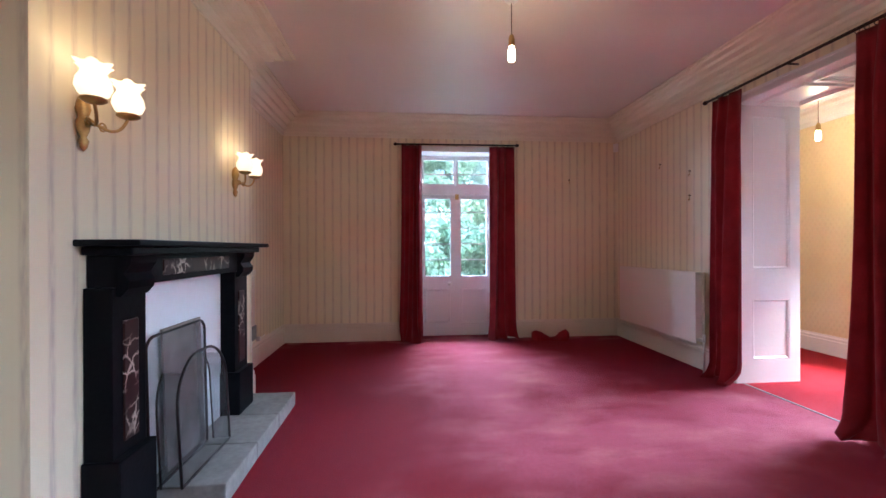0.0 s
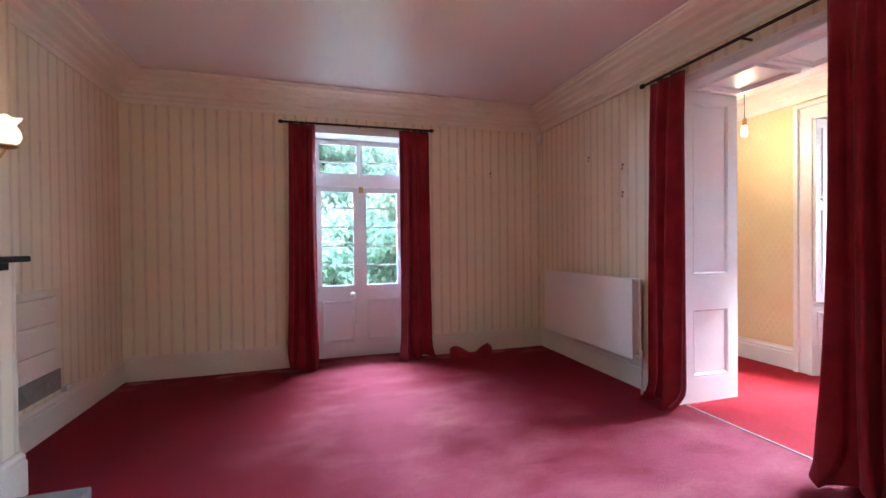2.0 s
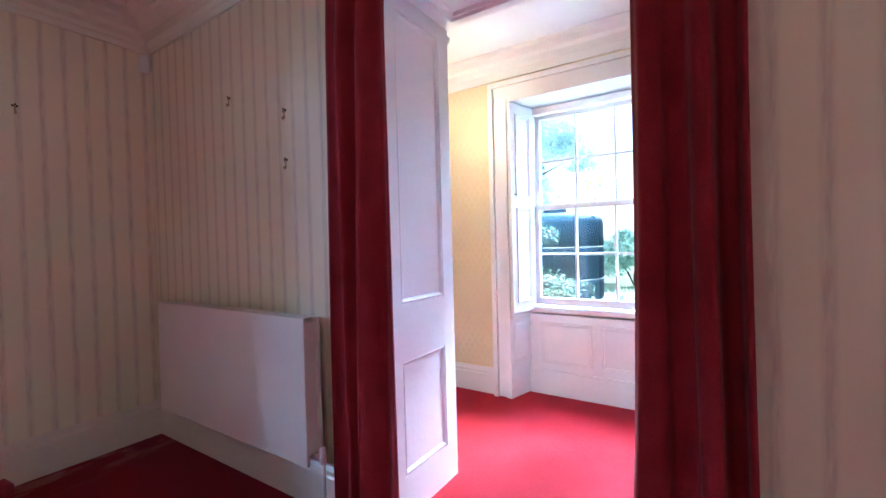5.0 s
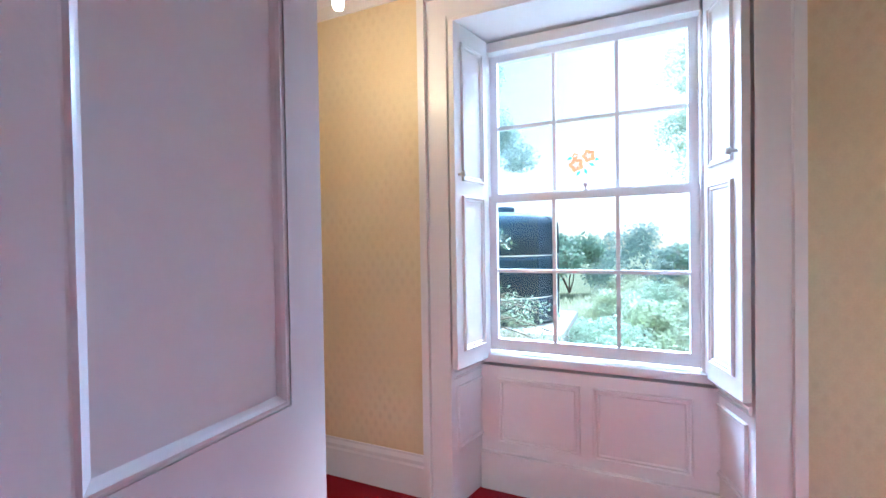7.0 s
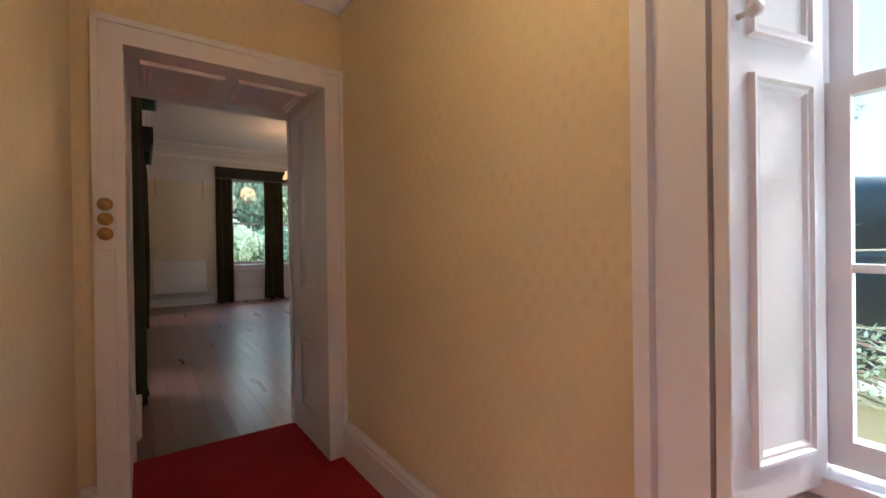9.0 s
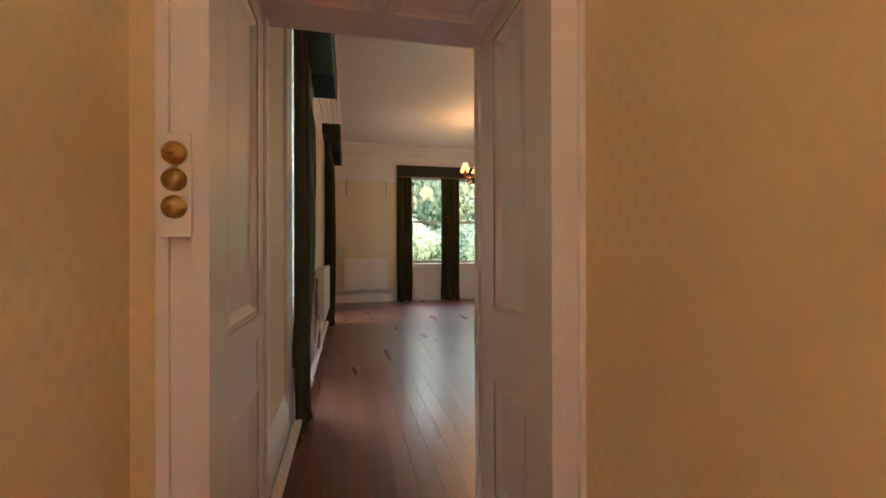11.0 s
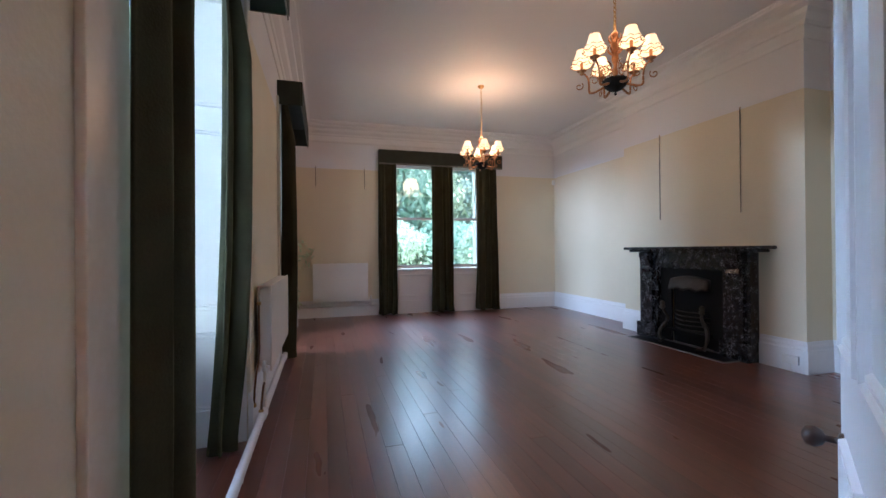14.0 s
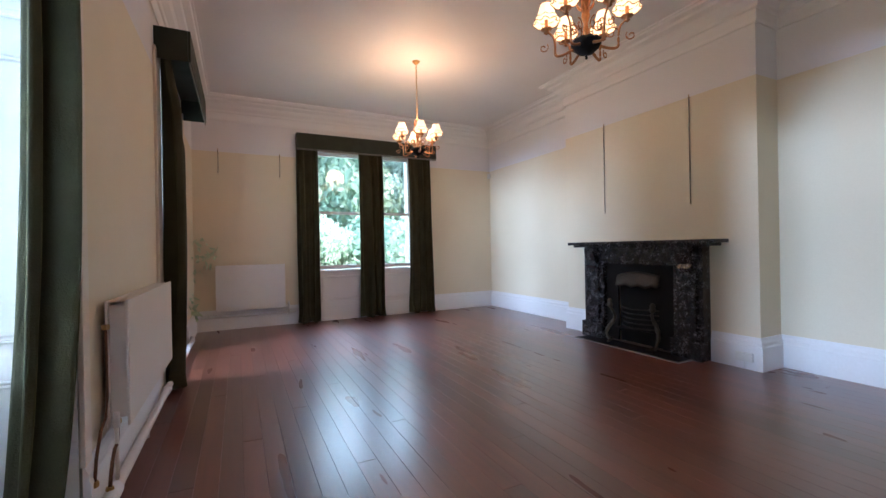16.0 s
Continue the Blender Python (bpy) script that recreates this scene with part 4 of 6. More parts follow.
def curtain(name, label, material, axis, wall, side, a0, a1, ztop, depth, folds, group, spread=0.0, puddle=0.10, seed=1, waist=0.0, shift=0.0, tuck=0.0):
    """A hanging cloth with folds, along x or y on the side of a wall; its foot spreads and lies on the floor."""
    rnd = random.Random(seed)
    ph = [rnd.uniform(0, 6.28) for _ in range(4)]
    nu, nv = folds * 14, 40
    c = (a0 + a1) / 2
    loc = (wall, c, 0) if axis == "y" else (c, wall, 0)
    cur = thing(name, label, "curtain", loc, group)
    bm = bmesh.new()
    layers = []
    for off in (0.0, -0.008):
        rows = []
        for i in range(nv + 1):
            t = i / nv
            z = ztop * (1 - t)
            foot = max(0.0, 1 - z / 0.16)
            row = []
            for j in range(nu + 1):
                u = j / nu
                ang = u * folds * 2 * math.pi * (0.85 + 0.15 * math.sin(2 * u + ph[3])) + ph[0] + (0.5 + 0.7 * t) * math.sin(2.3 * t + ph[1] + 4 * u)
                amp = depth * (0.35 + 0.45 * min(1, t * 6) + 0.2 * t) * (0.7 + 0.4 * math.sin(7 * u + ph[2] + t))
                w = 0.5 + 0.5 * math.sin(ang)
                w = w * w * (3 - 2 * w) * 0.9 + 0.1 * w
                width = (a1 - a0) * (1 + spread * t ** 3 - waist * math.sin(math.pi * min(1, t * 1.1)))
                pos = c + (u - 0.5) * width + 0.012 * math.sin(ang * 2 + ph[3]) * t + shift * t ** 1.6
                out = 0.035 - tuck * t ** 3 + amp * w + off + puddle * foot * foot * (0.5 + 0.5 * math.sin(7 * u + ph[3]))
                zz = max(0.006, z + 0.02 * foot * math.sin(11 * u + ph[1]) + 0.012 * foot + (0.008 + off))
                p = (wall + side * out, pos + 0.03 * foot * math.sin(9 * u + ph[0]), zz) if axis == "y" else (pos + 0.03 * foot * math.sin(9 * u + ph[0]), wall + side * out, zz)
                row.append(bm.verts.new(p))
            rows.append(row)
        grid_faces(bm, rows)
        layers.append(rows)
    f, b = layers
    for strip in ([(f[0][j], b[0][j]) for j in range(nu + 1)], [(f[-1][j], b[-1][j]) for j in range(nu + 1)], [(f[i][0], b[i][0]) for i in range(nv + 1)], [(f[i][-1], b[i][-1]) for i in range(nv + 1)]):
        for (p, q), (r, s) in zip(strip, strip[1:]):
            bm.faces.new((p, q, s, r))
    part("cloth", bm, material, cur, smooth=True)
    for k in range(5):
        a = a0 + (a1 - a0) * (k + 0.5) / 5
        p = (wall + side * 0.06, a, ztop + 0.014) if axis == "y" else (a, wall + side * 0.06, ztop + 0.014)
        ring = [(p[0] + (0.018 * math.cos(q) if axis == "y" else 0), p[1] + (0 if axis == "y" else 0.018 * math.cos(q)), p[2] + 0.018 * math.sin(q)) for q in (2 * math.pi * i / 12 for i in range(12))]
        part("curtain_ring", tube(bmesh.new(), ring, 0.0025, 5, True), IRONROD, cur, "dark metal curtain ring", True)
    return cur


def pole(name, label, p, q, brackets):
    p, q = Vector(p), Vector(q)
    rod = thing(name, label, "curtain pole", p)
    part("rod", tube(bmesh.new(), [p, q], 0.011, 10), IRONROD, rod, smooth=True)
    d = (q - p).normalized()
    for e, s in ((p, -1), (q, 1)):
        bm = tube(bmesh.new(), [e, e + d * s * 0.012, e + d * s * 0.03, e + d * s * 0.045, e + d * s * 0.052], [0.011, 0.018, 0.021, 0.014, 0.003], 12)
        part("finial", bm, IRONROD, rod, smooth=True)
    for b, wall in brackets:
        part("bracket", tube(bmesh.new(), [b, wall], 0.008, 8), IRONROD, rod, smooth=True)
    return rod


curtain("curtain", "crimson velvet curtain hanging beside the french door", REDCLOTH, "x", 6.53, -1, 0.16, 0.42, 2.52, 0.09, 3, "red room curtains", 0.25, 0.20, 3)
curtain("curtain", "crimson velvet curtain hanging beside the french door", REDCLOTH, "x", 6.53, -1, 1.31, 1.645, 2.52, 0.09, 3, "red room curtains", 0.12, 0.12, 5)
curtain("curtain", "crimson velvet curtain beside the lobby opening, its hem on the carpet", REDCLOTH, "y", 3.07, -1, 4.36, 4.69, 2.53, 0.10, 3, "red room curtains", 0.05, 0.12, 7)
curtain("curtain", "crimson velvet curtain beside the lobby opening, its hem on the carpet", REDCLOTH, "y", 3.07, -1, 3.20, 3.47, 2.53, 0.11, 3, "red room curtains", 0.22, 0.14, 11)
pole("curtain_pole", "thin dark iron curtain pole over the french door", (0.11, 6.47, 2.535), (1.65, 6.47, 2.545), (((0.20, 6.47, 2.536), (0.20, 6.55, 2.536)), ((0.88, 6.47, 2.54), (0.88, 6.55, 2.54)), ((1.56, 6.47, 2.544), (1.56, 6.55, 2.544))))
pole("curtain_pole", "thin dark iron curtain pole over the lobby opening", (3.0, 4.72, 2.545), (3.0, 3.14, 2.555), (((3.0, 4.60, 2.546), (3.1, 4.60, 2.546)), ((3.0, 3.92, 2.55), (3.1, 3.92, 2.55)), ((3.0, 3.25, 2.554), (3.1, 3.25, 2.554))))

G3 = "drawing room curtains"
for k, (a, b, shift) in enumerate(((8.35, 8.81, -0.03), (9.92, 10.11, -0.02), (12.14, 12.45, 0.0), (13.72, 13.94, -0.02))):
    curtain("curtain", "olive green velvet curtain at a west window", GREENCLOTH, "y", (3.835, 3.69, 3.825, 3.69)[k], 1, a, b, 2.95, (0.08, 0.19, 0.17, 0.19)[k], (3, 2, 3, 2)[k], G3, (0.05, 0.1, 0.12, 0.1)[k], 0.02, 20 + k, shift=shift, tuck=(0, 0.09, 0.05, 0.09)[k])
for k, (a, b, sp) in enumerate(((5.31, 5.66, 0.05), (6.35, 6.79, 0.02), (7.28, 7.73, 0.15))):
    curtain("curtain", "olive green velvet curtain at the wide north window", GREENCLOTH, "x", NY - 0.03, -1, a, b, 2.95, 0.10, 4, G3, sp, 0.04, 30 + k)


def pelmet(axis, wall, side, a0, a1, z0, z1, proj):
    c = (a0 + a1) / 2
    pm = thing("pelmet", "dark green cloth box pelmet with a fringe", "pelmet", (wall, c, z0) if axis == "y" else (c, wall, z0), "drawing room pelmets")

    def bx(p0, p1, n0, n1, q0, q1):
        return (wall + side * n0, wall + side * n1, p0, p1, q0, q1) if axis == "y" else (p0, p1, wall + side * n0, wall + side * n1, q0, q1)
    part("front", bevelled(boxes(bx(a0, a1, proj - 0.02, proj, z0, z1)), 0.006), PELMETCLOTH, pm)
    for p0, p1 in ((a0, a0 + 0.02), (a1 - 0.02, a1)):
        part("end", bevelled(boxes(bx(p0, p1, 0, proj - 0.021, z0, z1)), 0.006), PELMETCLOTH, pm)
    part("top", boxes(bx(a0 + 0.021, a1 - 0.021, 0, proj - 0.021, z1 - 0.02, z1 - 0.004)), PELMETCLOTH, pm)
    bm = bmesh.new()
    n = int((a1 - a0) / 0.012)
    for i in range(n):
        p = a0 + (a1 - a0) * (i + 0.5) / n
        box(bm, *bx(p - 0.004, p + 0.004, proj - 0.014, proj - 0.006, z0 - 0.028 - 0.004 * (i % 2), z0 + 0.001))
    tagged(part("fringe", bm, FRINGE, pm, "short grey fringe"), kind="stuff")


pelmet("x", NY, -1, 5.315, 7.83, 2.89, 3.14, 0.17)
pelmet("y", WX, 1, 8.12, 10.25, 2.86, 3.13, 0.27)
pelmet("y", WX, 1, 12.10, 14.0, 2.86, 3.13, 0.27)

# ---- radiators ----


def radiator(label, axis, wall, side, a0, a1, z0, z1, front, material, ribs, valve_end, pipe_down):
    """A double panel radiator on a wall; front: how far the face stands out."""
    c = (a0 + a1) / 2
    r = thing("radiator", label, "radiator", (wall, c, z0) if axis == "y" else (c, wall, z0))

    def bx(p0, p1, n0, n1, q0, q1):
        return (wall + side * n0, wall + side * n1, p0, p1, q0, q1) if axis == "y" else (p0, p1, wall + side * n0, wall + side * n1, q0, q1)

    def pt(p, n, q):
        return (wall + side * n, p, q) if axis == "y" else (p, wall + side * n, q)
    part("front_panel", bevelled(boxes(bx(a0, a1, front - 0.014, front, z0, z1)), 0.006), material, r)
    part("back_panel", bevelled(boxes(bx(a0, a1, front - 0.095, front - 0.082, z0, z1 - 0.005)), 0.005), material, r)
    if ribs:
        bm = bmesh.new()
        n = int((a1 - a0 - 0.08) / 0.04)
        for i in range(n):
            p = a0 + 0.05 + 0.04 * i
            box(bm, *bx(p, p + 0.022, front, front + 0.004, z0 + 0.035, z1 - 0.035))
        part("pressed_ribs", bm, material, r)
    bm = bmesh.new()
    n = int((a1 - a0) / 0.03)
    for i in range(n):
        p = a0 + 0.02 + (a1 - a0 - 0.04) * i / n
        box(bm, *bx(p, p + 0.003, front - 0.081, front - 0.015, z0 + 0.04, z1 - 0.03))
    tagged(part("fin_pack", bm, material, r), kind="stuff")
    e = a0 if valve_end < 0 else a1
    s = -1 if valve_end < 0 else 1
    part("top_grille", boxes(*[bx(a0 + 0.03, a1 - 0.03, front - 0.08 + 0.013 * k, front - 0.074 + 0.013 * k, z1 - 0.014, z1 - 0.006) for k in range(5)]), material, r)
    bm = tube(bmesh.new(), [pt(e, front - 0.045, z0 + 0.04), pt(e + s * 0.05, front - 0.045, z0 + 0.04), pt(e + s * 0.055, front - 0.045, z0 + 0.02), pt(e + s * 0.055, front - 0.045, pipe_down)], 0.009, 8)
    part("pipe", bm, material, r, smooth=True)
    part("valve", tube(bmesh.new(), [pt(e + s * 0.055, front - 0.045, z0 + 0.02), pt(e + s * 0.055, front - 0.045, z0 + 0.09)], [0.016, 0.013], 10), PLASTIC, r, "white radiator valve", True)
    for p in (a0 + 0.15, a1 - 0.15):
        part("bracket", boxes(bx(p, p + 0.03, 0, front - 0.096, z0 + 0.08, z1 - 0.1)), material, r)
    return r


radiator("cream enamelled flat panel radiator on the striped wall", "y", 3.10, -1, 4.825, 6.225, 0.28, 0.96, 0.145, RADPAINT, False, -1, 0.0)
radiator("white ribbed panel radiator below two chains", "x", NY, -1, 4.11, 5.10, 0.30, 1.0, 0.14, RADPAINT3, True, 1, 0.17)
radiator("cream flat panel radiator between the west windows", "y", WX, 1, 10.42, 11.86, 0.36, 0.98, 0.12, RADPAINT, False, -1, 0.13)
# heating pipes along the drawing room walls
pipe = thing("heating_pipe", "white painted heating pipe with joints along the skirting", "pipe", (3.885, 11.0, 0))
part("run", tube(bmesh.new(), [(3.885, 7.45, 0.085), (3.885, 14.03, 0.085), (3.885, 14.08, 0.10), (3.885, 14.10, 0.13)], 0.026, 10), WHITE, pipe, smooth=True)
for y in (8.62, 9.15, 10.33, 11.95, 12.6, 13.98):
    part("joint", tube(bmesh.new(), [(3.885, y - 0.045, 0.085), (3.885, y + 0.045, 0.085)], 0.034, 12), WHITE, pipe, smooth=True)
for y in (8.0, 9.6, 11.2, 12.8):
    part("clip", boxes((3.85, 3.886, y - 0.012, y + 0.012, 0, 0.075)), WHITE, pipe)
def bent_pipe(label, pts, r, mat):
    p = thing("radiator_pipe", label, "pipe", pts[0])
    part("run", tube(bmesh.new(), pts, r, 8), mat, p, smooth=True)
    for e in (pts[0], pts[-1]):
        part("nut", lathe(bmesh.new(), [(0.001, -0.012), (0.015, -0.012), (0.017, 0.0), (0.015, 0.012), (0.001, 0.012)], e, 6), BRASS, p)


COPPER = surf("dull_copper", (0.16, 0.075, 0.04), (0.09, 0.045, 0.028), 0.45, 12, 60, 0.05, metal=0.8)
bent_pipe("dull copper pipe looping from the skirting pipe to the radiator", [(3.88, 10.30, 0.12), (3.885, 10.30, 0.19), (3.89, 10.31, 0.25), (3.893, 10.335, 0.29), (3.895, 10.37, 0.30), (3.895, 10.385, 0.34), (3.895, 10.385, 0.40)], 0.008, COPPER)
bent_pipe("dull copper pipe rising behind the radiator end", [(3.85, 10.20, 0.20), (3.852, 10.22, 0.30), (3.855, 10.28, 0.40), (3.86, 10.34, 0.44), (3.862, 10.36, 0.52), (3.862, 10.36, 0.86)], 0.007, COPPER)
bm = tube(bmesh.new(), [(3.90, NY - 0.05, 0.20), (5.26, NY - 0.05, 0.20)], 0.012, 8)
pipe2 = thing("heating_pipe", "thin white heating pipe under the ribbed radiator", "pipe", (4.6, NY - 0.05, 0.20))
part("run", bm, RADPAINT3, pipe2, smooth=True)
part("run", tube(bmesh.new(), [(3.90, NY - 0.05, 0.245), (5.20, NY - 0.05, 0.245)], 0.010, 8), RADPAINT3, pipe2, smooth=True)
for x in (4.0, 5.25):
    part("clip", boxes((x, x + 0.02, NY - 0.05, NY - 0.029, 0.19, 0.255)), RADPAINT3, pipe2)

# ---- fireplace in the red room ----
fp = thing("fireplace", "black slate fireplace with red veined marble inlays, boarded up in white", "fireplace", (-1.04, 3.5, 0))
part("mantel_shelf", bevelled(boxes((-1.035, -0.80, 2.75, 4.25, 1.206, 1.232), (-1.035, -0.85, 2.79, 4.20, 1.172, 1.206)), 0.006), BLACKSLATE, fp)
part("frieze", bevelled(boxes((-1.035, -0.92, 2.82, 4.16, 1.045, 1.172)), 0.004), BLACKSLATE, fp)
part("inlay", bevelled(boxes((-0.93, -0.914, 3.12, 3.84, 1.075, 1.15)), 0.004), REDMARBLE, fp, "red veined marble panel")
for y0, y1 in ((2.80, 3.01), (3.96, 4.18)):
    leg = part("pilaster", bevelled(boxes((-1.035, -0.93, y0, y1, 0, 1.045)), 0.004), BLACKSLATE, fp)
    part("inlay", bevelled(boxes((-0.935, -0.923, y0 + 0.06, y1 - 0.06, 0.43, 0.91)), 0.004), REDMARBLE, leg, "red veined marble strip")
    part("plinth_block", bevelled(boxes((-1.035, -0.895, y0 - 0.015, y1 + 0.015, 0.0 if y0 < 3 else 0.1, 0.38)), 0.006), BLACKSLATE, leg)
    bm = bmesh.new()
    sweep(bm, [(0, 0), (0.02, 0), (0.045, 0.03), (0.05, 0.06), (0.03, 0.09), (0.055, 0.13), (0.06, 0.16), (0, 0.16)], [(-0.93, y1 - 0.02), (-0.93, y0 + 0.02)])
    for v in bm.verts:
        v.co.z += 1.01
        v.co.x = -0.93 + abs(v.co.x + 0.93)
    part("corbel", bm, BLACKSLATE, leg)
part("chimney_board", boxes((-1.034, -1.02, 3.01, 3.96, 0.10, 1.045)), BOARDWHITE, fp, "plain white board closing the hearth opening")
hearth = thing("hearth", "raised grey stone hearth slab with worn edges", "hearth", (-0.9, 3.82, 0))
for k, (y0, y1) in enumerate(((3.115, 3.535), (3.54, 3.95), (3.955, 4.375))):
    bm = soft_box(-1.018, -0.645, y0, y1, 0, 0.10, 0.007, 2)
    for v in bm.verts:
        v.co += 0.003 * noise.noise_vector(v.co * 9)
    part("slab", bm, STONE, hearth)


def fire_guard(label, x0, y0, y1, z0, z1, r, depth, lean):
    """A wire gauze spark guard: a rounded frame, gauze, and wings back to the wall."""
    g = thing("fire_guard", label, "fire guard", (x0, (y0 + y1) / 2, z0))
    pts = [(y0, z0 + 0.01)]
    for cy, sgn in ((y0 + r, 1), (y1 - r, -1)):
        arc = [(cy - sgn * r * math.cos(a), z1 - r + r * math.sin(a)) for a in (math.pi / 2 * i / 8 for i in range(9))]
        pts += arc if sgn > 0 else arc[::-1]
    pts.append((y1, z0 + 0.01))
    zf = lambda z: x0 - lean * (z - z0)
    bm = tube(bmesh.new(), [(zf(z), y, z) for y, z in pts], 0.007, 8)
    tube(bm, [(x0, y0, z0 + 0.01), (x0, y1, z0 + 0.01)], 0.006, 8)
    part("frame", bm, IRONROD, g, smooth=True)
    bm = bmesh.new()
    c = bm.verts.new((zf((z0 + z1) / 2), (y0 + y1) / 2, (z0 + z1) / 2))
    ring = [bm.verts.new((zf(z), y, z)) for y, z in pts]
    for p, q in zip(ring, ring[1:] + ring[:1]):
        bm.faces.new((c, p, q))
    part("gauze", bm, GAUZE, g, "fine dark wire gauze")
    for pick in (pts[:6], pts[-6:]):
        edge = [(zf(z), yy, z) for yy, z in pick]
        back = [(x - depth, yy, z) for x, yy, z in edge]
        gz = bmesh.new()
        grid_faces(gz, [[gz.verts.new(p) for p in edge], [gz.verts.new(p) for p in back]])
        wing = part("wing", gz, GAUZE, g, "wire gauze wing")
        part("wing_frame", tube(bmesh.new(), back, 0.005, 6), IRONROD, wing, smooth=True)
    return g


fire_guard("tall grey wire gauze fire guard with rounded corners, on the hearth", -0.93, 3.03, 3.57, 0.10, 0.80, 0.06, 0.07, 0.02)
fire_guard("arched dark wire gauze spark guard, on the hearth", -0.82, 3.08, 3.60, 0.10, 0.68, 0.22, 0.09, 0.05)
card = thing("board", "grey sheet of board leaning behind the fire guard", "board", (-1.0, 3.5, 0.10))
bm = boxes((-0.006, 0.006, -0.19, 0.19, 0, 0.70))
bmesh.ops.transform(bm, matrix=pose(-0.975, 3.44, 0.102, 0, -2, 0), verts=bm.verts[:])
part("sheet", bm, CARD, card)


def sconce(at):
    """A brass two-light wall bracket with ruffled opal shades; its wall is at x = at[0]."""
    x, y, z = at
    s = thing("wall_light", "brass twin wall light with lit ruffled opal glass shades", "wall light", at, "red room wall lights")
    bm = bmesh.new()
    lathe(bm, [(0.001, -0.13), (0.012, -0.115), (0.018, -0.09), (0.010, -0.075), (0.020, -0.05), (0.024, -0.02), (0.016, 0.0), (0.026, 0.03), (0.02, 0.06), (0.012, 0.075), (0.001, 0.09)], (x + 0.018, y, z), 12, 0.004, 5)
    part("backplate", bm, BRASS, s, "ornate cast brass backplate", True)
    for sy, dz, out in ((-0.095, 0.0, 0.12), (0.095, 0.0, 0.12)):
        arm = []
        for i in range(13):
            t = i / 12
            arm.append((x + 0.03 + (out - 0.03) * math.sin(t * math.pi / 2), y + sy * t, z - 0.055 * math.sin(t * math.pi) + dz * t + 0.03 * t))
        part("arm", tube(bmesh.new(), arm, 0.006, 8), BRASS, s, smooth=True)
        curl = [(x + 0.06, y + sy * 0.4 + 0.022 * math.cos(a) * (1 - a / 12), z - 0.03 + 0.022 * math.sin(a) * (1 - a / 12)) for a in (0.55 * i for i in range(16))]
        part("scroll", tube(bmesh.new(), curl, 0.0035, 6), BRASS, s, smooth=True)
        e = arm[-1]
        part("cup", lathe(bmesh.new(), [(0.004, -0.012), (0.03, -0.004), (0.042, 0.004), (0.042, 0.010), (0.02, 0.012)], e, 16), BRASS, s, smooth=True)
        bm = lathe(bmesh.new(), [(0.026, 0.01), (0.046, 0.025), (0.057, 0.05), (0.053, 0.075), (0.040, 0.095), (0.038, 0.108), (0.048, 0.124), (0.057, 0.133)], e, 30, 0.009, 6)
        sh = part("shade", bm, OPAL, s, "lit ruffled opal glass shade", True)
        lamp("sconce_glow", "POINT", 0.18, Matrix.Translation((e[0] + 0.02, e[1], e[2] + 0.18)), WARM, 0.05)
    return s


sconce((-1.04, 2.79, 1.695))
sconce((-1.04, 4.22, 1.695))


def pendant(at, ceiling, drop, label, power):
    x, y = at
    p = thing("pendant_light", label, "pendant light", (x, y, ceiling))
    part("ceiling_rose", lathe(bmesh.new(), [(0.001, -0.055), (0.03, -0.05), (0.048, -0.03), (0.052, -0.004), (0.052, 0.0)], (x, y, ceiling), 20), PLASTIC, p, smooth=True)
    part("flex", tube(bmesh.new(), [(x, y, ceiling - 0.05), (x, y, ceiling - drop)], 0.0035, 6), BAKELITE, p, smooth=True)
    part("bulb_holder", lathe(bmesh.new(), [(0.006, 0.01), (0.016, 0), (0.02, -0.02), (0.021, -0.06), (0.017, -0.07)], (x, y, ceiling - drop), 16), BRASS, p, smooth=True)
    part("bulb", lathe(bmesh.new(), [(0.014, -0.06), (0.018, -0.075), (0.023, -0.09), (0.024, -0.15), (0.020, -0.165), (0.0, -0.172)], (x, y, ceiling - drop), 16), BULB, p, "lit clear bulb", True)
    lamp("pendant_glow", "POINT", power, Matrix.Translation((x, y, ceiling - drop - 0.22)), WARM, 0.05)


pendant((0.90, 3.80), R1C, 0.27, "bare lit bulb on a flex from a ceiling rose", 1.9)
pendant((4.36, 4.93), LBC, 0.34, "bare lit bulb on a flex in the lobby", 4.5)

# hooks, sensor, cloth and sockets in the red room
for n, (x, y, z, ax) in enumerate(((3.10, 5.592, 2.127, "x"), (3.10, 5.098, 1.964, "x"), (3.10, 5.098, 1.713, "x"), (2.417, 6.55, 2.10, "y"))):
    hk = thing("picture_hook", "small dark brass picture hook on striped paper", "picture hook", (x, y, z), "picture hooks")
    f = (lambda a, b, c: (x - b, y + a, z + c)) if ax == "x" else (lambda a, b, c: (x + a, y - b, z + c))
    part("nail", tube(bmesh.new(), [f(0, 0, 0.015), f(0, 0.012, 0.02)], 0.004, 6), IRONROD, hk)
    part("hook", tube(bmesh.new(), [f(0, 0.003, 0.015), f(0, 0.004, -0.025), f(0, 0.012, -0.034), f(0, 0.017, -0.022)], 0.005, 6), BRASS, hk, smooth=True)
    part("plate", boxes((min(f(-0.014, 0, 0)[0], f(0.014, 0.004, 0)[0]), max(f(-0.014, 0, 0)[0], f(0.014, 0.004, 0)[0]), min(f(-0.014, 0, 0)[1], f(0.014, 0.004, 0)[1]), max(f(-0.014, 0, 0)[1], f(0.014, 0.004, 0)[1]), z + 0.006, z + 0.016)), IRONROD, hk)
sensor = thing("alarm_sensor", "small white alarm sensor high in the corner", "alarm sensor", (3.05, 6.5, 2.55))
bm = bevelled(boxes((-0.03, 0.03, -0.022, 0.022, -0.055, 0.055)), 0.008, 3)
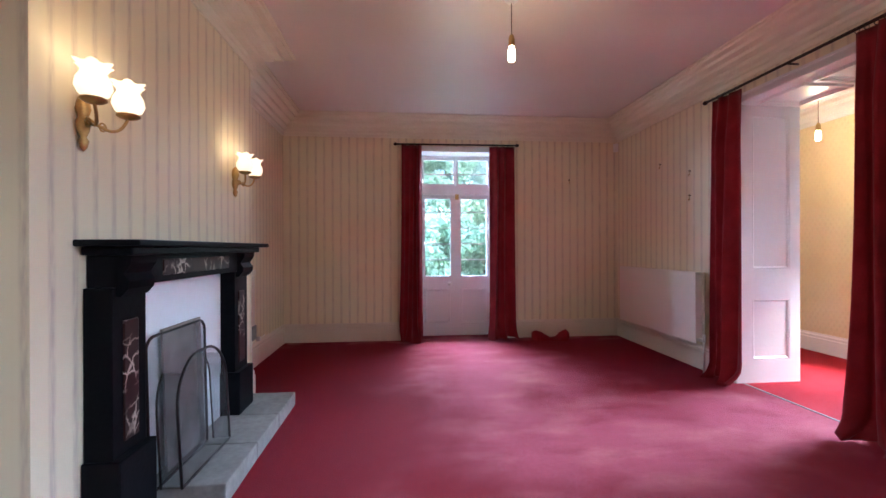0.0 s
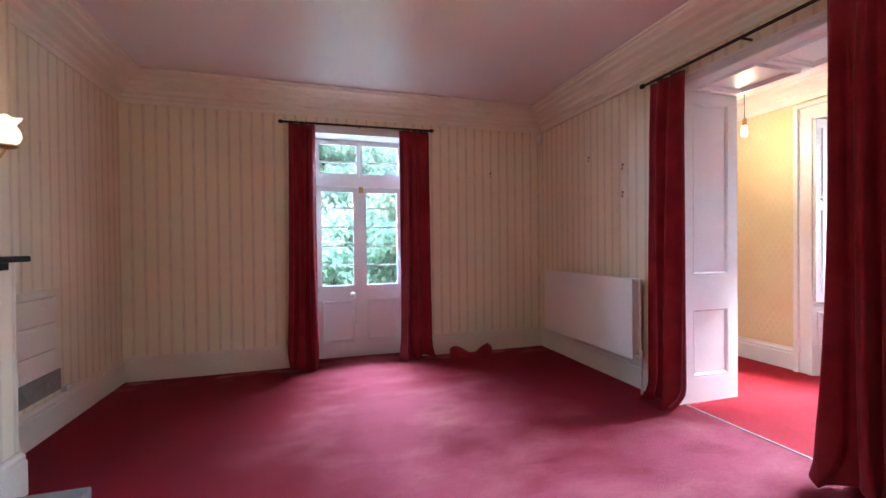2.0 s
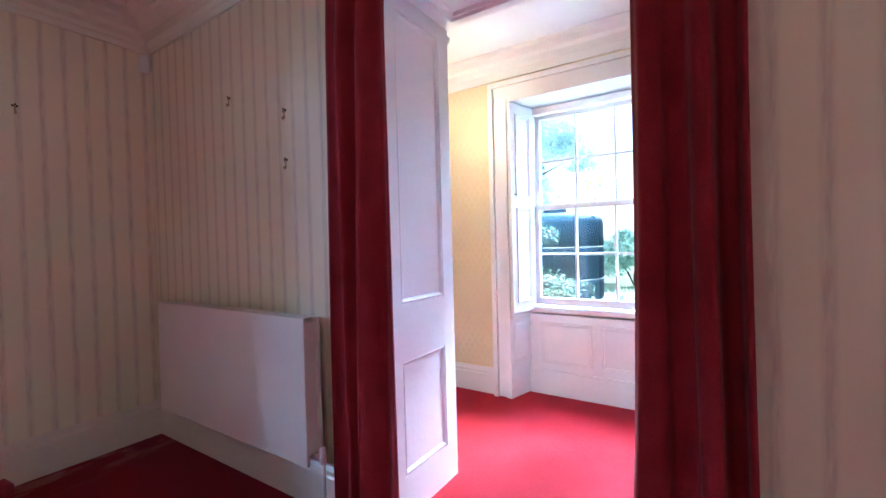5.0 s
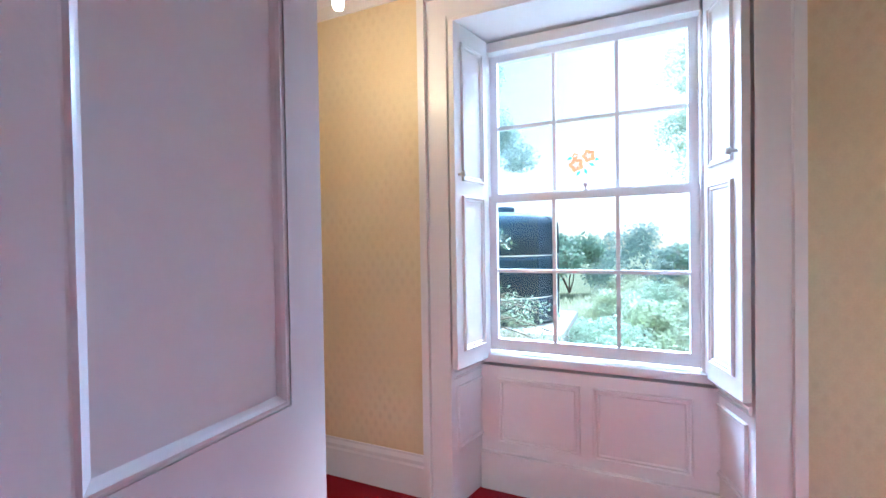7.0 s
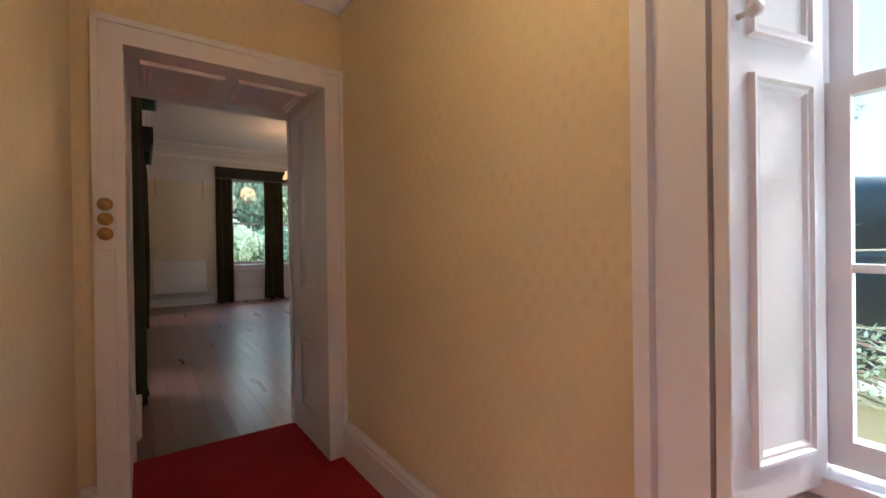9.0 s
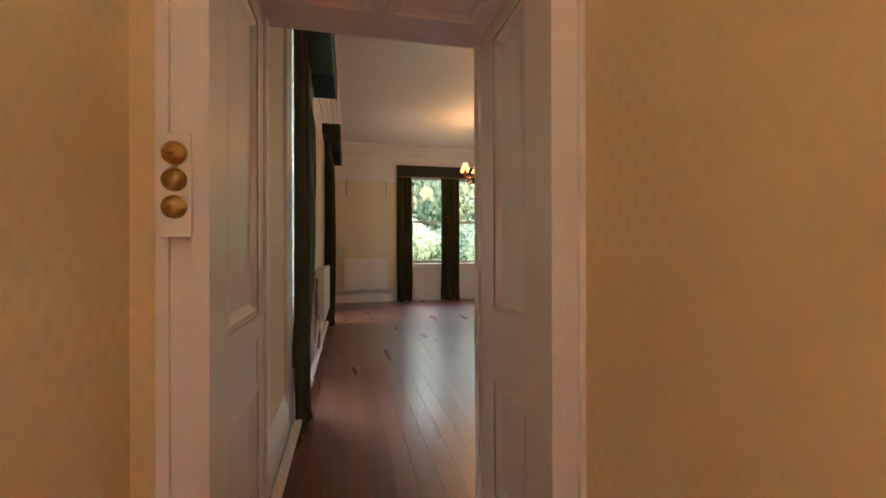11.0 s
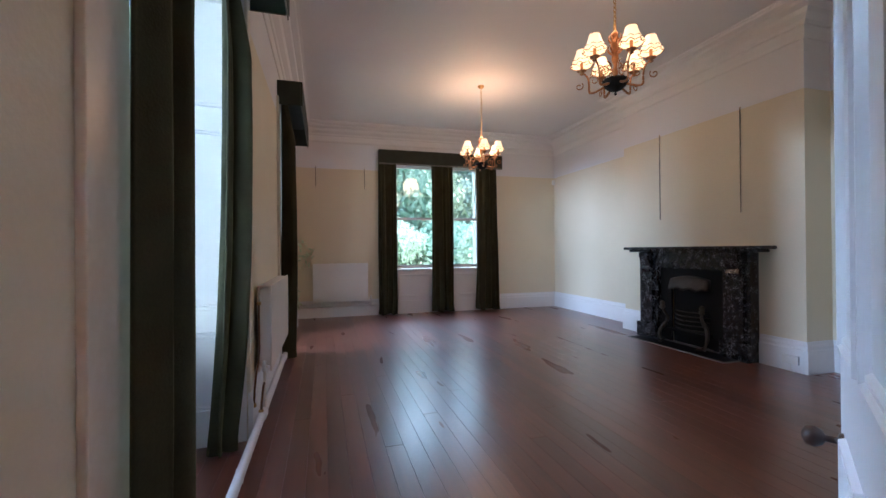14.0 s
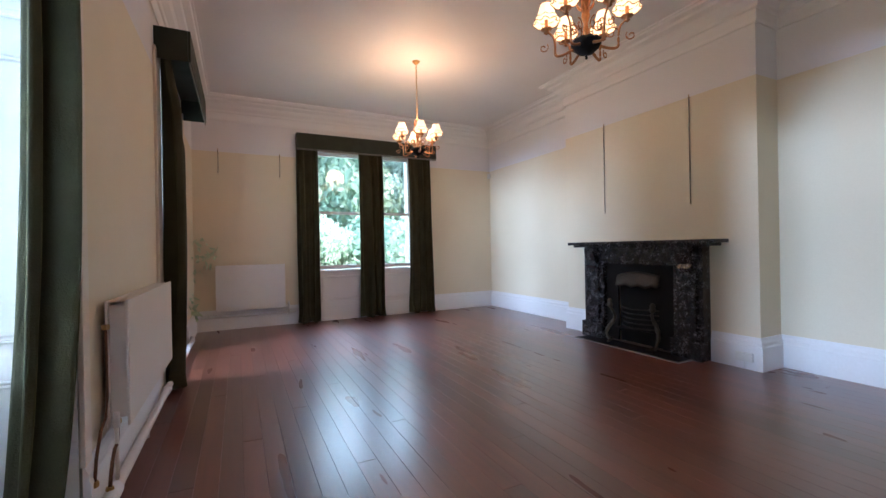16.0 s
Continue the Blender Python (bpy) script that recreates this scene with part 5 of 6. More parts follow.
bmesh.ops.transform(bm, matrix=pose(3.055, 6.505, 2.55, 0, 0, -45), verts=bm.verts[:])
part("case", bm, PLASTIC, sensor)
bm = bmesh.new()
rows = []
for i in range(13):
    row = []
    for j in range(9):
        u, v = i / 12, j / 8
        h = 0.115 * math.sin(math.pi * v) * (0.6 + 0.4 * math.sin(6 * u + 1)) + 0.02 * noise.noise(Vector((u * 5, v * 4, 2))) + 0.006
        row.append(bm.verts.new((1.86 + 0.42 * u + 0.02 * math.sin(7 * v), 6.26 + 0.20 * v + 0.03 * math.sin(5 * u), max(0.004, h + (0.035 if u > 0.8 else 0)))))
    rows.append(row)
grid_faces(bm, rows)
base = [bm.verts.new((v.co.x, v.co.y, 0.001)) for v in ([r[0] for r in rows] + rows[-1][1:] + [r[-1] for r in rows[::-1]][1:] + rows[0][::-1][1:-1])]
rim = [r[0] for r in rows] + rows[-1][1:] + [r[-1] for r in rows[::-1]][1:] + rows[0][::-1][1:-1]
for k in range(len(rim)):
    bm.faces.new((rim[k], rim[(k + 1) % len(rim)], base[(k + 1) % len(base)], base[k]))
cl = thing("fallen_cloth", "crumpled crimson cloth lying on the carpet by the skirting", "cloth", (2.07, 6.36, 0))
part("cloth", bm, REDCLOTH, cl, smooth=True)

# boarded patch on the alcove wall
patch = thing("wall_panel", "white boarded panel on the alcove wall above a bare patch", "wall panel", (-1.34, 5.2, 0.3))
for z0, z1 in ((0.42, 0.57), (0.575, 0.755), (0.76, 0.93)):
    part("board", bevelled(boxes((-1.338, -1.325, 4.9, 5.49, z0, z1)), 0.003), CREAMSKIRT, patch)
part("cap", bevelled(boxes((-1.338, -1.315, 4.9, 5.50, 0.935, 0.985)), 0.004), CREAMSKIRT, patch)
part("bare_patch", boxes((-1.338, -1.33, 4.9, 5.55, 0.27, 0.415)), STONE, patch, "bare grey plaster patch")
cab = thing("cable_box", "small white cable clip box on the skirting", "cable box", (-1.32, 5.66, 0.25))
part("box", bevelled(boxes((-1.338, -1.30, 5.56, 5.60, 0.24, 0.285)), 0.004), PLASTIC, cab)
part("cable", tube(bmesh.new(), [(-1.325, 5.60, 0.26), (-1.325, 5.70, 0.255), (-1.325, 5.78, 0.262)], 0.006, 6), PLASTIC, cab, smooth=True)

# brass light switches on the lobby door frame
sw = thing("light_switch", "three round brass dolly switches on a clear backing plate", "light switch", (3.80, 6.62, 1.36))
part("backing_plate", bevelled(boxes((3.765, 3.835, 6.604, 6.612, 1.225, 1.475)), 0.003), WHITE, sw)
for z in (1.297, 1.361, 1.425):
    bm = tube(bmesh.new(), [(3.80, 6.604, z), (3.80, 6.598, z), (3.80, 6.590, z), (3.80, 6.583, z)], [0.028, 0.028, 0.022, 0.012], 18)
    one = part("switch", bm, BRASS, sw, "round aged brass switch", True)
    part("dolly", tube(bmesh.new(), [(3.80, 6.584, z), (3.80, 6.568, z - 0.008)], [0.004, 0.006], 8), BRASS, one, smooth=True)

# flower sticker and sash catch on the lobby window
ORANGE = leafy("orange_sticker_film", (0.42, 0.045, 0.012), (0.50, 0.10, 0.035))
GREENFILM = leafy("green_sticker_film", (0.03, 0.25, 0.12), (0.06, 0.32, 0.18))
st = thing("window_sticker", "flower sticker of two orange roses on the glass", "sticker", (5.19, 4.07, 1.72))
for cy, cz, r in ((4.035, 1.745, 0.032), (4.095, 1.705, 0.036), (4.10, 1.75, 0.016)):
    bm = bmesh.new()
    for ring in range(3):
        rr = r * (1 - ring * 0.3)
        pts = [(5.183 - 0.0006 * ring, cy + rr * (1 + 0.14 * math.cos(5 * q + ring)) * math.cos(q), cz + rr * (1 + 0.14 * math.cos(5 * q + ring)) * math.sin(q)) for q in (2 * math.pi * i / 24 for i in range(24))]
        a = [bm.verts.new(p) for p in pts]
        b = [bm.verts.new((p[0], cy + (p[1] - cy) * 0.60, cz + (p[2] - cz) * 0.60)) for p in pts]
        grid_faces(bm, [a, b], close_u=True)
    part("rose", bm, ORANGE, st)
for cy, cz, ang in ((4.02, 1.70, 0.5), (4.05, 1.668, 1.2), (4.085, 1.662, 2.2), (4.125, 1.74, 2.8), (4.0, 1.725, 0.2)):
    bm = bmesh.new()
    vs = [bm.verts.new((5.1834, cy + u * math.cos(ang) - v * math.sin(ang), cz + u * math.sin(ang) + v * math.cos(ang))) for u, v in ((-0.018, 0), (0, 0.008), (0.018, 0), (0, -0.008))]
    bm.faces.new(vs)
    part("leaf", bm, GREENFILM, st)
ca = thing("sash_catch", "small white sash catch on the meeting rail", "sash catch", (5.16, 4.05, 1.565))
part("catch", lathe(bmesh.new(), [(0.02, 0), (0.02, 0.008), (0.008, 0.012), (0.008, 0.024), (0.014, 0.032), (0.01, 0.045), (0.0, 0.047)], (5.158, 4.05, 1.565), 12), WHITE, ca, smooth=True)

# ---- open door into the drawing room ----
dr = thing("door", "white panelled door standing open, with a dark knob", "door", (4.87, 7.41, 0.0))
ANG = math.atan2(0.506, 0.733)


def in_door(bm):
    bmesh.ops.transform(bm, matrix=Matrix.Translation((4.87, 7.41, 0)) @ Matrix.Rotation(ANG, 4, "Z"), verts=bm.verts[:])
    return bm


leaf = part("leaf", in_door(bevelled(boxes((0, 0.85, -0.022, 0.022, 0.008, 2.12)), 0.003)), WHITE, dr)
for s in (-1, 1):
    bm = bmesh.new()
    for x0, x1 in ((0.10, 0.385), (0.455, 0.74)):
        for z0, z1 in ((0.2, 0.78), (0.98, 1.98)):
            panel(bm, (0, s * 0.022, 0), (1, 0, 0), (0, 0, 1), (0, s, 0), x0, x1, z0, z1, 0.045, 0.014)
    part("panel_moulding", in_door(bm), WHITE, leaf)
    bm = tube(bmesh.new(), [(0.785, s * 0.022, 0.755), (0.785, s * 0.03, 0.755), (0.785, s * 0.032, 0.755), (0.785, s * 0.055, 0.755), (0.785, s * 0.06, 0.755), (0.785, s * 0.075, 0.755), (0.785, s * 0.092, 0.755), (0.785, s * 0.1, 0.755)],
              [0.02, 0.018, 0.008, 0.008, 0.018, 0.026, 0.023, 0.008], 14)
    part("knob", in_door(bm), BAKELITE, dr, "dark wooden door knob", True)
    part("finger_plate", in_door(boxes((0.755, 0.815, s * 0.022, s * 0.026, 0.98, 1.26))), PLASTIC, dr, "white finger plate")

# ---- drawing room fireplace ----
fp = thing("fireplace", "black and grey veined marble fireplace with a cast iron grate", "fireplace", (8.70, 11.32, 0))
part("mantel_shelf", bevelled(boxes((8.52, 8.762, 10.33, 12.31, 1.205, 1.243), (8.56, 8.762, 10.40, 12.24, 1.175, 1.205)), 0.008), GREYMARBLE, fp)
part("frieze", bevelled(boxes((8.64, 8.762, 10.52, 12.12, 0.965, 1.175)), 0.004), GREYMARBLE, fp)
for y0, y1 in ((10.52, 10.84), (11.80, 12.12)):
    leg = part("pilaster", bevelled(boxes((8.64, 8.762, y0, y1, 0.0, 0.965)), 0.004), GREYMARBLE, fp)
    ym = (y0 + y1) / 2
    part("pilaster_face", bevelled(boxes((8.605, 8.64, ym - 0.10, ym + 0.10, 0.20, 0.93)), 0.006), GREYMARBLE, leg)
    part("plinth_block", bevelled(boxes((8.585, 8.64, y0 - 0.01, y1 + 0.01, 0.0, 0.20)), 0.006), GREYMARBLE, leg)
    bm = bmesh.new()
    prof = [(8.64, 0.90), (8.60, 0.90), (8.575, 0.94), (8.60, 0.99), (8.575, 1.05), (8.55, 1.10), (8.545, 1.17), (8.64, 1.17)]
    a = [bm.verts.new((x, ym - 0.075, z)) for x, z in prof]
    b = [bm.verts.new((x, ym + 0.075, z)) for x, z in prof]
    grid_faces(bm, [a, b], close_u=True)
    bm.faces.new(a), bm.faces.new(b)
    part("corbel", bevelled(bm, 0.005), GREYMARBLE, leg, "carved scroll corbel")
part("hearth_slab", bevelled(boxes((8.38, 8.64, 10.62, 12.02, 0.0, 0.012)), 0.004), BLACKSLATE, fp, "dark slate hearth")
part("hearth_border", boxes((8.362, 8.378, 10.60, 12.04, 0, 0.010), (8.38, 8.60, 10.60, 10.618, 0, 0.010), (8.38, 8.60, 12.022, 12.04, 0, 0.010)), STONE, fp, "pale hearth border")
part("register_plate", boxes((8.70, 8.72, 10.84, 11.02, 0.01, 0.965), (8.70, 8.72, 11.62, 11.80, 0.01, 0.965), (8.70, 8.72, 11.02, 11.62, 0.74, 0.965), (8.735, 8.755, 11.02, 11.62, 0.01, 0.74)), CASTIRON, fp, "cast iron register plate")
bm = bmesh.new()
rows = []
for i in range(13):
    u = i / 12
    y = 11.04 + 0.56 * u
    crown = 0.04 * math.sin(math.pi * u)
    rows.append([bm.verts.new(p) for p in ((8.70, y, 0.84 + crown), (8.655, y, 0.82 + crown), (8.63, y, 0.74 + 0.02 * math.sin(6 * math.pi * u)), (8.62, y, 0.70 + 0.015 * math.sin(6 * math.pi * u)), (8.70, y, 0.72))])
grid_faces(bm, rows, close_u=True)
bm.faces.new(rows[0]), bm.faces.new(rows[-1])
part("hood", bm, STEELDARK, fp, "worn steel smoke hood", True)
for k in range(5):
    z = 0.22 + 0.055 * k
    bar = [(8.70 - 0.13 * math.sin(math.pi * i / 10), 11.06 + 0.52 * i / 10, z) for i in range(11)]
    part("grate_bar", tube(bmesh.new(), bar, 0.008, 6), STEELDARK, fp, smooth=True)
for y, s in ((11.02, -1), (11.64, 1)):
    pts, rad = [], []
    for i in range(25):
        t = i / 24
        pts.append((8.585 - 0.035 * math.sin(2.2 * math.pi * t + 0.4), y + s * 0.045 * math.sin(1.9 * math.pi * t), 0.02 + 0.42 * t))
        rad.append(0.016 + 0.013 * math.sin(math.pi * t) ** 2 + 0.006 * math.sin(5 * math.pi * t) ** 2)
    dog = part("fire_dog", tube(bmesh.new(), pts, [0.75 * r for r in rad], 10), DOGBRASS, fp, "ornate tarnished fire dog", True)
    e = pts[-1]
    part("finial", lathe(bmesh.new(), [(0.01, -0.01), (0.03, 0.01), (0.036, 0.03), (0.026, 0.055), (0.032, 0.07), (0.02, 0.095), (0.001, 0.105)], e, 12, 0.005, 5), DOGBRASS, dog, smooth=True)
    part("foot", tube(bmesh.new(), [(8.585, y, 0.05), (8.55, y - s * 0.02, 0.03), (8.50, y - s * 0.035, 0.026), (8.478, y - s * 0.04, 0.022)], [0.02, 0.016, 0.018, 0.012], 8), DOGBRASS, dog, smooth=True)
part("fire_basket", boxes((8.62, 8.735, 11.05, 11.61, 0.16, 0.19)), CASTIRON, fp)

# picture chains
for n, (x, y, z0, z1, ax) in enumerate(((8.766, 10.705, 1.62, 2.76, "x"), (8.766, 11.857, 1.62, 2.76, "x"), (4.17, NY, 2.42, 2.79, "y"), (5.06, NY, 2.40, 2.77, "y"))):
    ch = thing("picture_chain", "dark metal picture chain hanging from the rail" if n < 2 else "short dark picture chain on the cream wall", "picture chain", (x, y, z1), "picture chains")
    bm = bmesh.new()
    nl = int((z1 - z0) / 0.026)
    for i in range(nl):
        zc = z1 - 0.013 - i * (z1 - z0) / nl
        link = []
        for q in range(8):
            a = 2 * math.pi * q / 8
            o, s = 0.006 * math.cos(a), 0.017 * math.sin(a)
            if ax == "x":
                link.append((x - 0.012 - (o if i % 2 else 0), y + (0 if i % 2 else o), zc + s))
            else:
                link.append((x + (0 if i % 2 else o), y - 0.012 - (o if i % 2 else 0), zc + s))
        tube(bm, link, 0.0026, 4, True)
    part("chain", bm, IRONROD, ch)
    hx = (x - 0.006, y) if ax == "x" else (x, y - 0.006)
    part("hook", tube(bmesh.new(), [(hx[0], hx[1], z1 + 0.02), (hx[0] - (0.012 if ax == "x" else 0), hx[1] - (0.012 if ax == "y" else 0), z1 + 0.012), (hx[0] - (0.008 if ax == "x" else 0), hx[1] - (0.008 if ax == "y" else 0), z1 - 0.01)], 0.005, 6), BRASS, ch)

sock = thing("socket", "white double wall socket with a short cable on the skirting", "socket", (8.73, 10.19, 0.12))
part("face", bevelled(boxes((8.712, 8.735, 10.115, 10.265, 0.075, 0.16)), 0.006), PLASTIC, sock)
part("cable", tube(bmesh.new(), [(8.722, 10.19, 0.075), (8.722, 10.19, 0.03), (8.73, 10.19, 0.005)], 0.005, 6), PLASTIC, sock, smooth=True)
sens = thing("alarm_sensor", "small white alarm sensor below the picture line", "alarm sensor", (9.05, 15.13, 2.66))
bm = bevelled(boxes((-0.03, 0.03, -0.022, 0.022, -0.05, 0.05)), 0.008, 3)
bmesh.ops.transform(bm, matrix=pose(9.075, 15.155, 2.66, 0, 0, -45), verts=bm.verts[:])
part("case", bm, PLASTIC, sens)

# ---- chandeliers ----


def chandelier(at, power):
    x, y, zc = at
    drop = R3C - zc
    c = thing("chandelier", "bronze six-arm chandelier with lit fringed shades", "chandelier", (x, y, R3C), "drawing room chandeliers")
    part("ceiling_rose", lathe(bmesh.new(), [(0.005, -0.04), (0.02, -0.035), (0.045, -0.012), (0.05, 0)], (x, y, R3C), 16), BRASS, c, smooth=True)
    bm = bmesh.new()
    n = int((drop - 0.33) / 0.034)
    for i in range(n):
        z = R3C - 0.04 - i * 0.034
        ring = [(x + (0.009 * math.cos(q) if i % 2 else 0), y + (0 if i % 2 else 0.009 * math.cos(q)), z - 0.012 + 0.022 * math.sin(q)) for q in (2 * math.pi * k / 10 for k in range(10))]
        tube(bm, ring, 0.0035, 5, True)
    part("chain", bm, BRASS, c)
    stem = part("stem", lathe(bmesh.new(), [(0.004, 0.47), (0.02, 0.455), (0.032, 0.43), (0.014, 0.40), (0.034, 0.36), (0.04, 0.33), (0.016, 0.29), (0.03, 0.24), (0.034, 0.19), (0.016, 0.14), (0.026, 0.07), (0.016, 0.0)], (x, y, zc), 14), COPPERED, c, "turned gilt stem", True)
    part("bowl", lathe(bmesh.new(), [(0.001, -0.150), (0.012, -0.138), (0.006, -0.112), (0.06, -0.095), (0.105, -0.055), (0.118, -0.020), (0.112, 0.0), (0.02, 0.006)], (x, y, zc), 24, 0.006, 12), CASTIRON, c, "pierced dark bronze bowl", True)
    for k in range(6):
        a = math.pi / 3 * k + 0.3
        ca, sa = math.cos(a), math.sin(a)

        def out(r, z):
            return (x + r * ca, y + r * sa, zc + z)

        # the arm dips from the bowl, swells outward and turns up and back to its pan
        arm = []
        for i in range(25):
            t = i / 24
            r = 0.06 + 0.245 * t + 0.055 * math.sin(math.pi * t) ** 2 + 0.03 * math.sin(2 * math.pi * t)
            arm.append(out(r, -0.03 - 0.075 * math.sin(math.pi * min(1, 1.2 * t)) + 0.16 * t ** 2.4))
        am = part("arm", tube(bmesh.new(), arm, [0.012 - 0.004 * i / 24 for i in range(25)], 8), COPPERED, c, smooth=True)
        for r0, z0, rad, turn in ((0.19, 0.03, 0.055, 0.0), (0.33, -0.005, 0.04, 2.4), (0.10, 0.10, 0.05, 1.2)):
            cr = [out(r0 + rad * math.cos(q + turn) * (1 - q / 9), z0 + rad * math.sin(q + turn) * (1 - q / 9)) for q in (0.45 * i for i in range(16))]
            part("scroll", tube(bmesh.new(), cr, 0.0055, 6), COPPERED, am, smooth=True)
        for r0, z0 in ((0.05, 0.30), (0.04, 0.40)):
            lf = [out(0.014 + r0 * math.sin(2.4 * q), z0 - 0.07 + 0.11 * q) for q in (i / 7 for i in range(8))]
            part("stem_leaf", tube(bmesh.new(), lf, [0.004, 0.009, 0.011, 0.011, 0.009, 0.007, 0.005, 0.002], 6), COPPERED, stem, smooth=True)
        e = arm[-1]
        part("drip_pan", lathe(bmesh.new(), [(0.006, -0.03), (0.022, -0.018), (0.012, -0.006), (0.044, 0.010), (0.046, 0.018), (0.012, 0.014)], e, 16, 0.005, 8), COPPERED, am, smooth=True)
        part("candle_tube", lathe(bmesh.new(), [(0.015, 0.01), (0.015, 0.09), (0.004, 0.092)], e, 10), COPPERED, am, smooth=True)
        # bell-shaped pleated shade with a scalloped hem that flares
        bm = lathe(bmesh.new(), [(0.048, 0.215), (0.050, 0.205), (0.058, 0.172), (0.070, 0.138), (0.084, 0.105), (0.092, 0.090), (0.100, 0.062)], e, 48, 0.010, 8)
        sh = part("shade", bm, SHADE, am, "lit cream bell shade with a scalloped hem", True)
        for rr, zz, w, thick, nm in ((0.1005, 0.062, 0.010, 0.0038, "hem_braid"), (0.0855, 0.104, 0.0075, 0.0035, "braid"), (0.0485, 0.215, 0.0, 0.003, "rim")):
            ring = [(e[0] + (rr + w * math.cos(8 * q)) * math.cos(q), e[1] + (rr + w * math.cos(8 * q)) * math.sin(q), e[2] + zz + 0.6 * w * math.cos(8 * q)) for q in (2 * math.pi * i / 48 for i in range(48))]
            part(nm, tube(bmesh.new(), ring, thick, 5, True), TRIM, am, "brown scalloped braid")
    for o in c.children_recursive:
        if o.name.split(".")[0] not in ("ceiling_rose", "chain"):
            for v in o.data.vertices:
                v.co = Vector((v.co.x * 0.82, v.co.y * 0.82, (v.co.z + drop) * 0.82 - drop))
    lamp("chandelier_glow", "POINT", power, Matrix.Translation((x, y, zc + 0.42)), AMBER, 0.2)


chandelier((6.50, 9.92, 2.54), 3.6)
chandelier((6.50, 12.78, 2.47), 12.5)

# ---- the garden ----
structure("ground", boxes((-60, 70, -60, 80, -0.6, -0.35)), GRASS, "rough garden grass", "ground")


def leaf_cloud(name, material, count, radius, squash, leaf, seed):
    """A crown of many small folded leaves on clumps, uneven in outline."""
    rnd = random.Random(seed)
    verts, faces = [], []
    clumps = []
    for _ in range(26):
        a, b = rnd.uniform(0, 6.283), rnd.uniform(-0.35, 1.4)
        r = radius * rnd.uniform(0.45, 0.95)
        clumps.append((Vector((math.cos(a) * math.cos(b), math.sin(a) * math.cos(b), math.sin(b) * squash)) * r, radius * rnd.uniform(0.18, 0.36)))
    for _ in range(count):
        c, cr = rnd.choice(clumps)
        d = Vector((rnd.gauss(0, 1), rnd.gauss(0, 1), rnd.gauss(0, 1))).normalized()
        p = c + d * cr * rnd.uniform(0.6, 1.05)
        u = (d.cross(Vector((rnd.gauss(0, 1), rnd.gauss(0, 1), rnd.gauss(0, 1)))).normalized() + d * 0.5 + Vector((0, 0, -0.2))).normalized()
        v = u.cross(d).normalized()
        s = leaf * rnd.uniform(0.6, 1.3)
        k = len(verts)
        verts += [p, p + u * s * 0.5 + v * s * 0.24, p + u * s, p + u * s * 0.5 - v * s * 0.24]
        faces += [(k, k + 1, k + 2), (k, k + 2, k + 3)]
    me = bpy.data.meshes.new(name)
    me.from_pydata([tuple(v) for v in verts], [], faces)
    me.materials.append(material)
    return me


CLOUD_DARK = leaf_cloud("crown", LEAF_DARK, 5200, 1.0, 0.9, 0.13, 1)
CLOUD_LIGHT = leaf_cloud("crown", LEAF_LIGHT, 5200, 1.0, 0.9, 0.10, 2)
CLOUD_GREY = leaf_cloud("crown", LEAF_GREY, 5200, 1.0, 1.1, 0.09, 3)
CLOUD_PALE = leaf_cloud("crown", LEAF_PALE, 5200, 1.0, 0.8, 0.11, 5)
CLOUD_FLOWER = leaf_cloud("blossom", FLOWER, 260, 1.0, 0.8, 0.06, 4)


def shrub(at, size, cloud, label, turn=0.0, flower=False):
    s = thing("shrub", label, "shrub", at, "garden shrubs")
    bm = bmesh.new()
    rnd = random.Random(int(at[0] * 91 + at[1] * 37))
    for _ in range(5):
        a, q = rnd.uniform(0, 6.283), rnd.uniform(0.2, 0.5) * size[0]
        top = (at[0] + q * math.cos(a), at[1] + q * math.sin(a), at[2] + size[2] * rnd.uniform(0.7, 1.1))
        mid = (at[0] + 0.4 * q * math.cos(a + 0.4), at[1] + 0.4 * q * math.sin(a + 0.4), at[2] + size[2] * 0.4)
        tube(bm, [at, mid, top], [0.03, 0.02, 0.006], 6)
    part("stems", bm, BARK, s)
    for mesh, nm in ((cloud, "crown"), (CLOUD_FLOWER, "blossom")):
        if nm == "blossom" and not flower:
            continue
        cr = new(nm, mesh)
        cr.parent = s
        cr.location = (0, 0, size[2] * 0.75)
        cr.scale = size
        cr.rotation_euler = (0, 0, turn)


def tree(at, height, spread, cloud, label, seed):
    rnd = random.Random(seed)
    t = thing("tree", label, "tree", at, "garden trees")
    bm = bmesh.new()
    x, y, z = at
    tube(bm, [(x, y, z), (x + 0.1, y, z + height * 0.3), (x - 0.05, y + 0.1, z + height * 0.6), (x, y, z + height * 0.9)], [0.22, 0.17, 0.10, 0.03], 9)
    tips = []
    for k in range(8):
        a = k * 2.4 + rnd.uniform(-0.4, 0.4)
        h = height * (0.35 + 0.07 * k)
        r = spread * rnd.uniform(0.5, 0.9)
        tip = (x + r * math.cos(a), y + r * math.sin(a), z + h + r * 0.35)
        tube(bm, [(x, y, z + h), (x + 0.5 * r * math.cos(a), y + 0.5 * r * math.sin(a), z + h + r * 0.1), tip], [0.08, 0.045, 0.012], 6)
        tips.append(tip)
    part("trunk", bm, BARK, t, smooth=True)
    for tip in tips + [(x, y, z + height * 0.95)]:
        cr = new("crown", cloud)
        cr.parent = t
        cr.location = Vector(tip) - Vector(at)
        s = spread * rnd.uniform(0.42, 0.62)
        cr.scale = (s, s, s * 0.8)
        cr.rotation_euler = (0, 0, rnd.uniform(0, 6))


G = -0.35
rnd = random.Random(8)
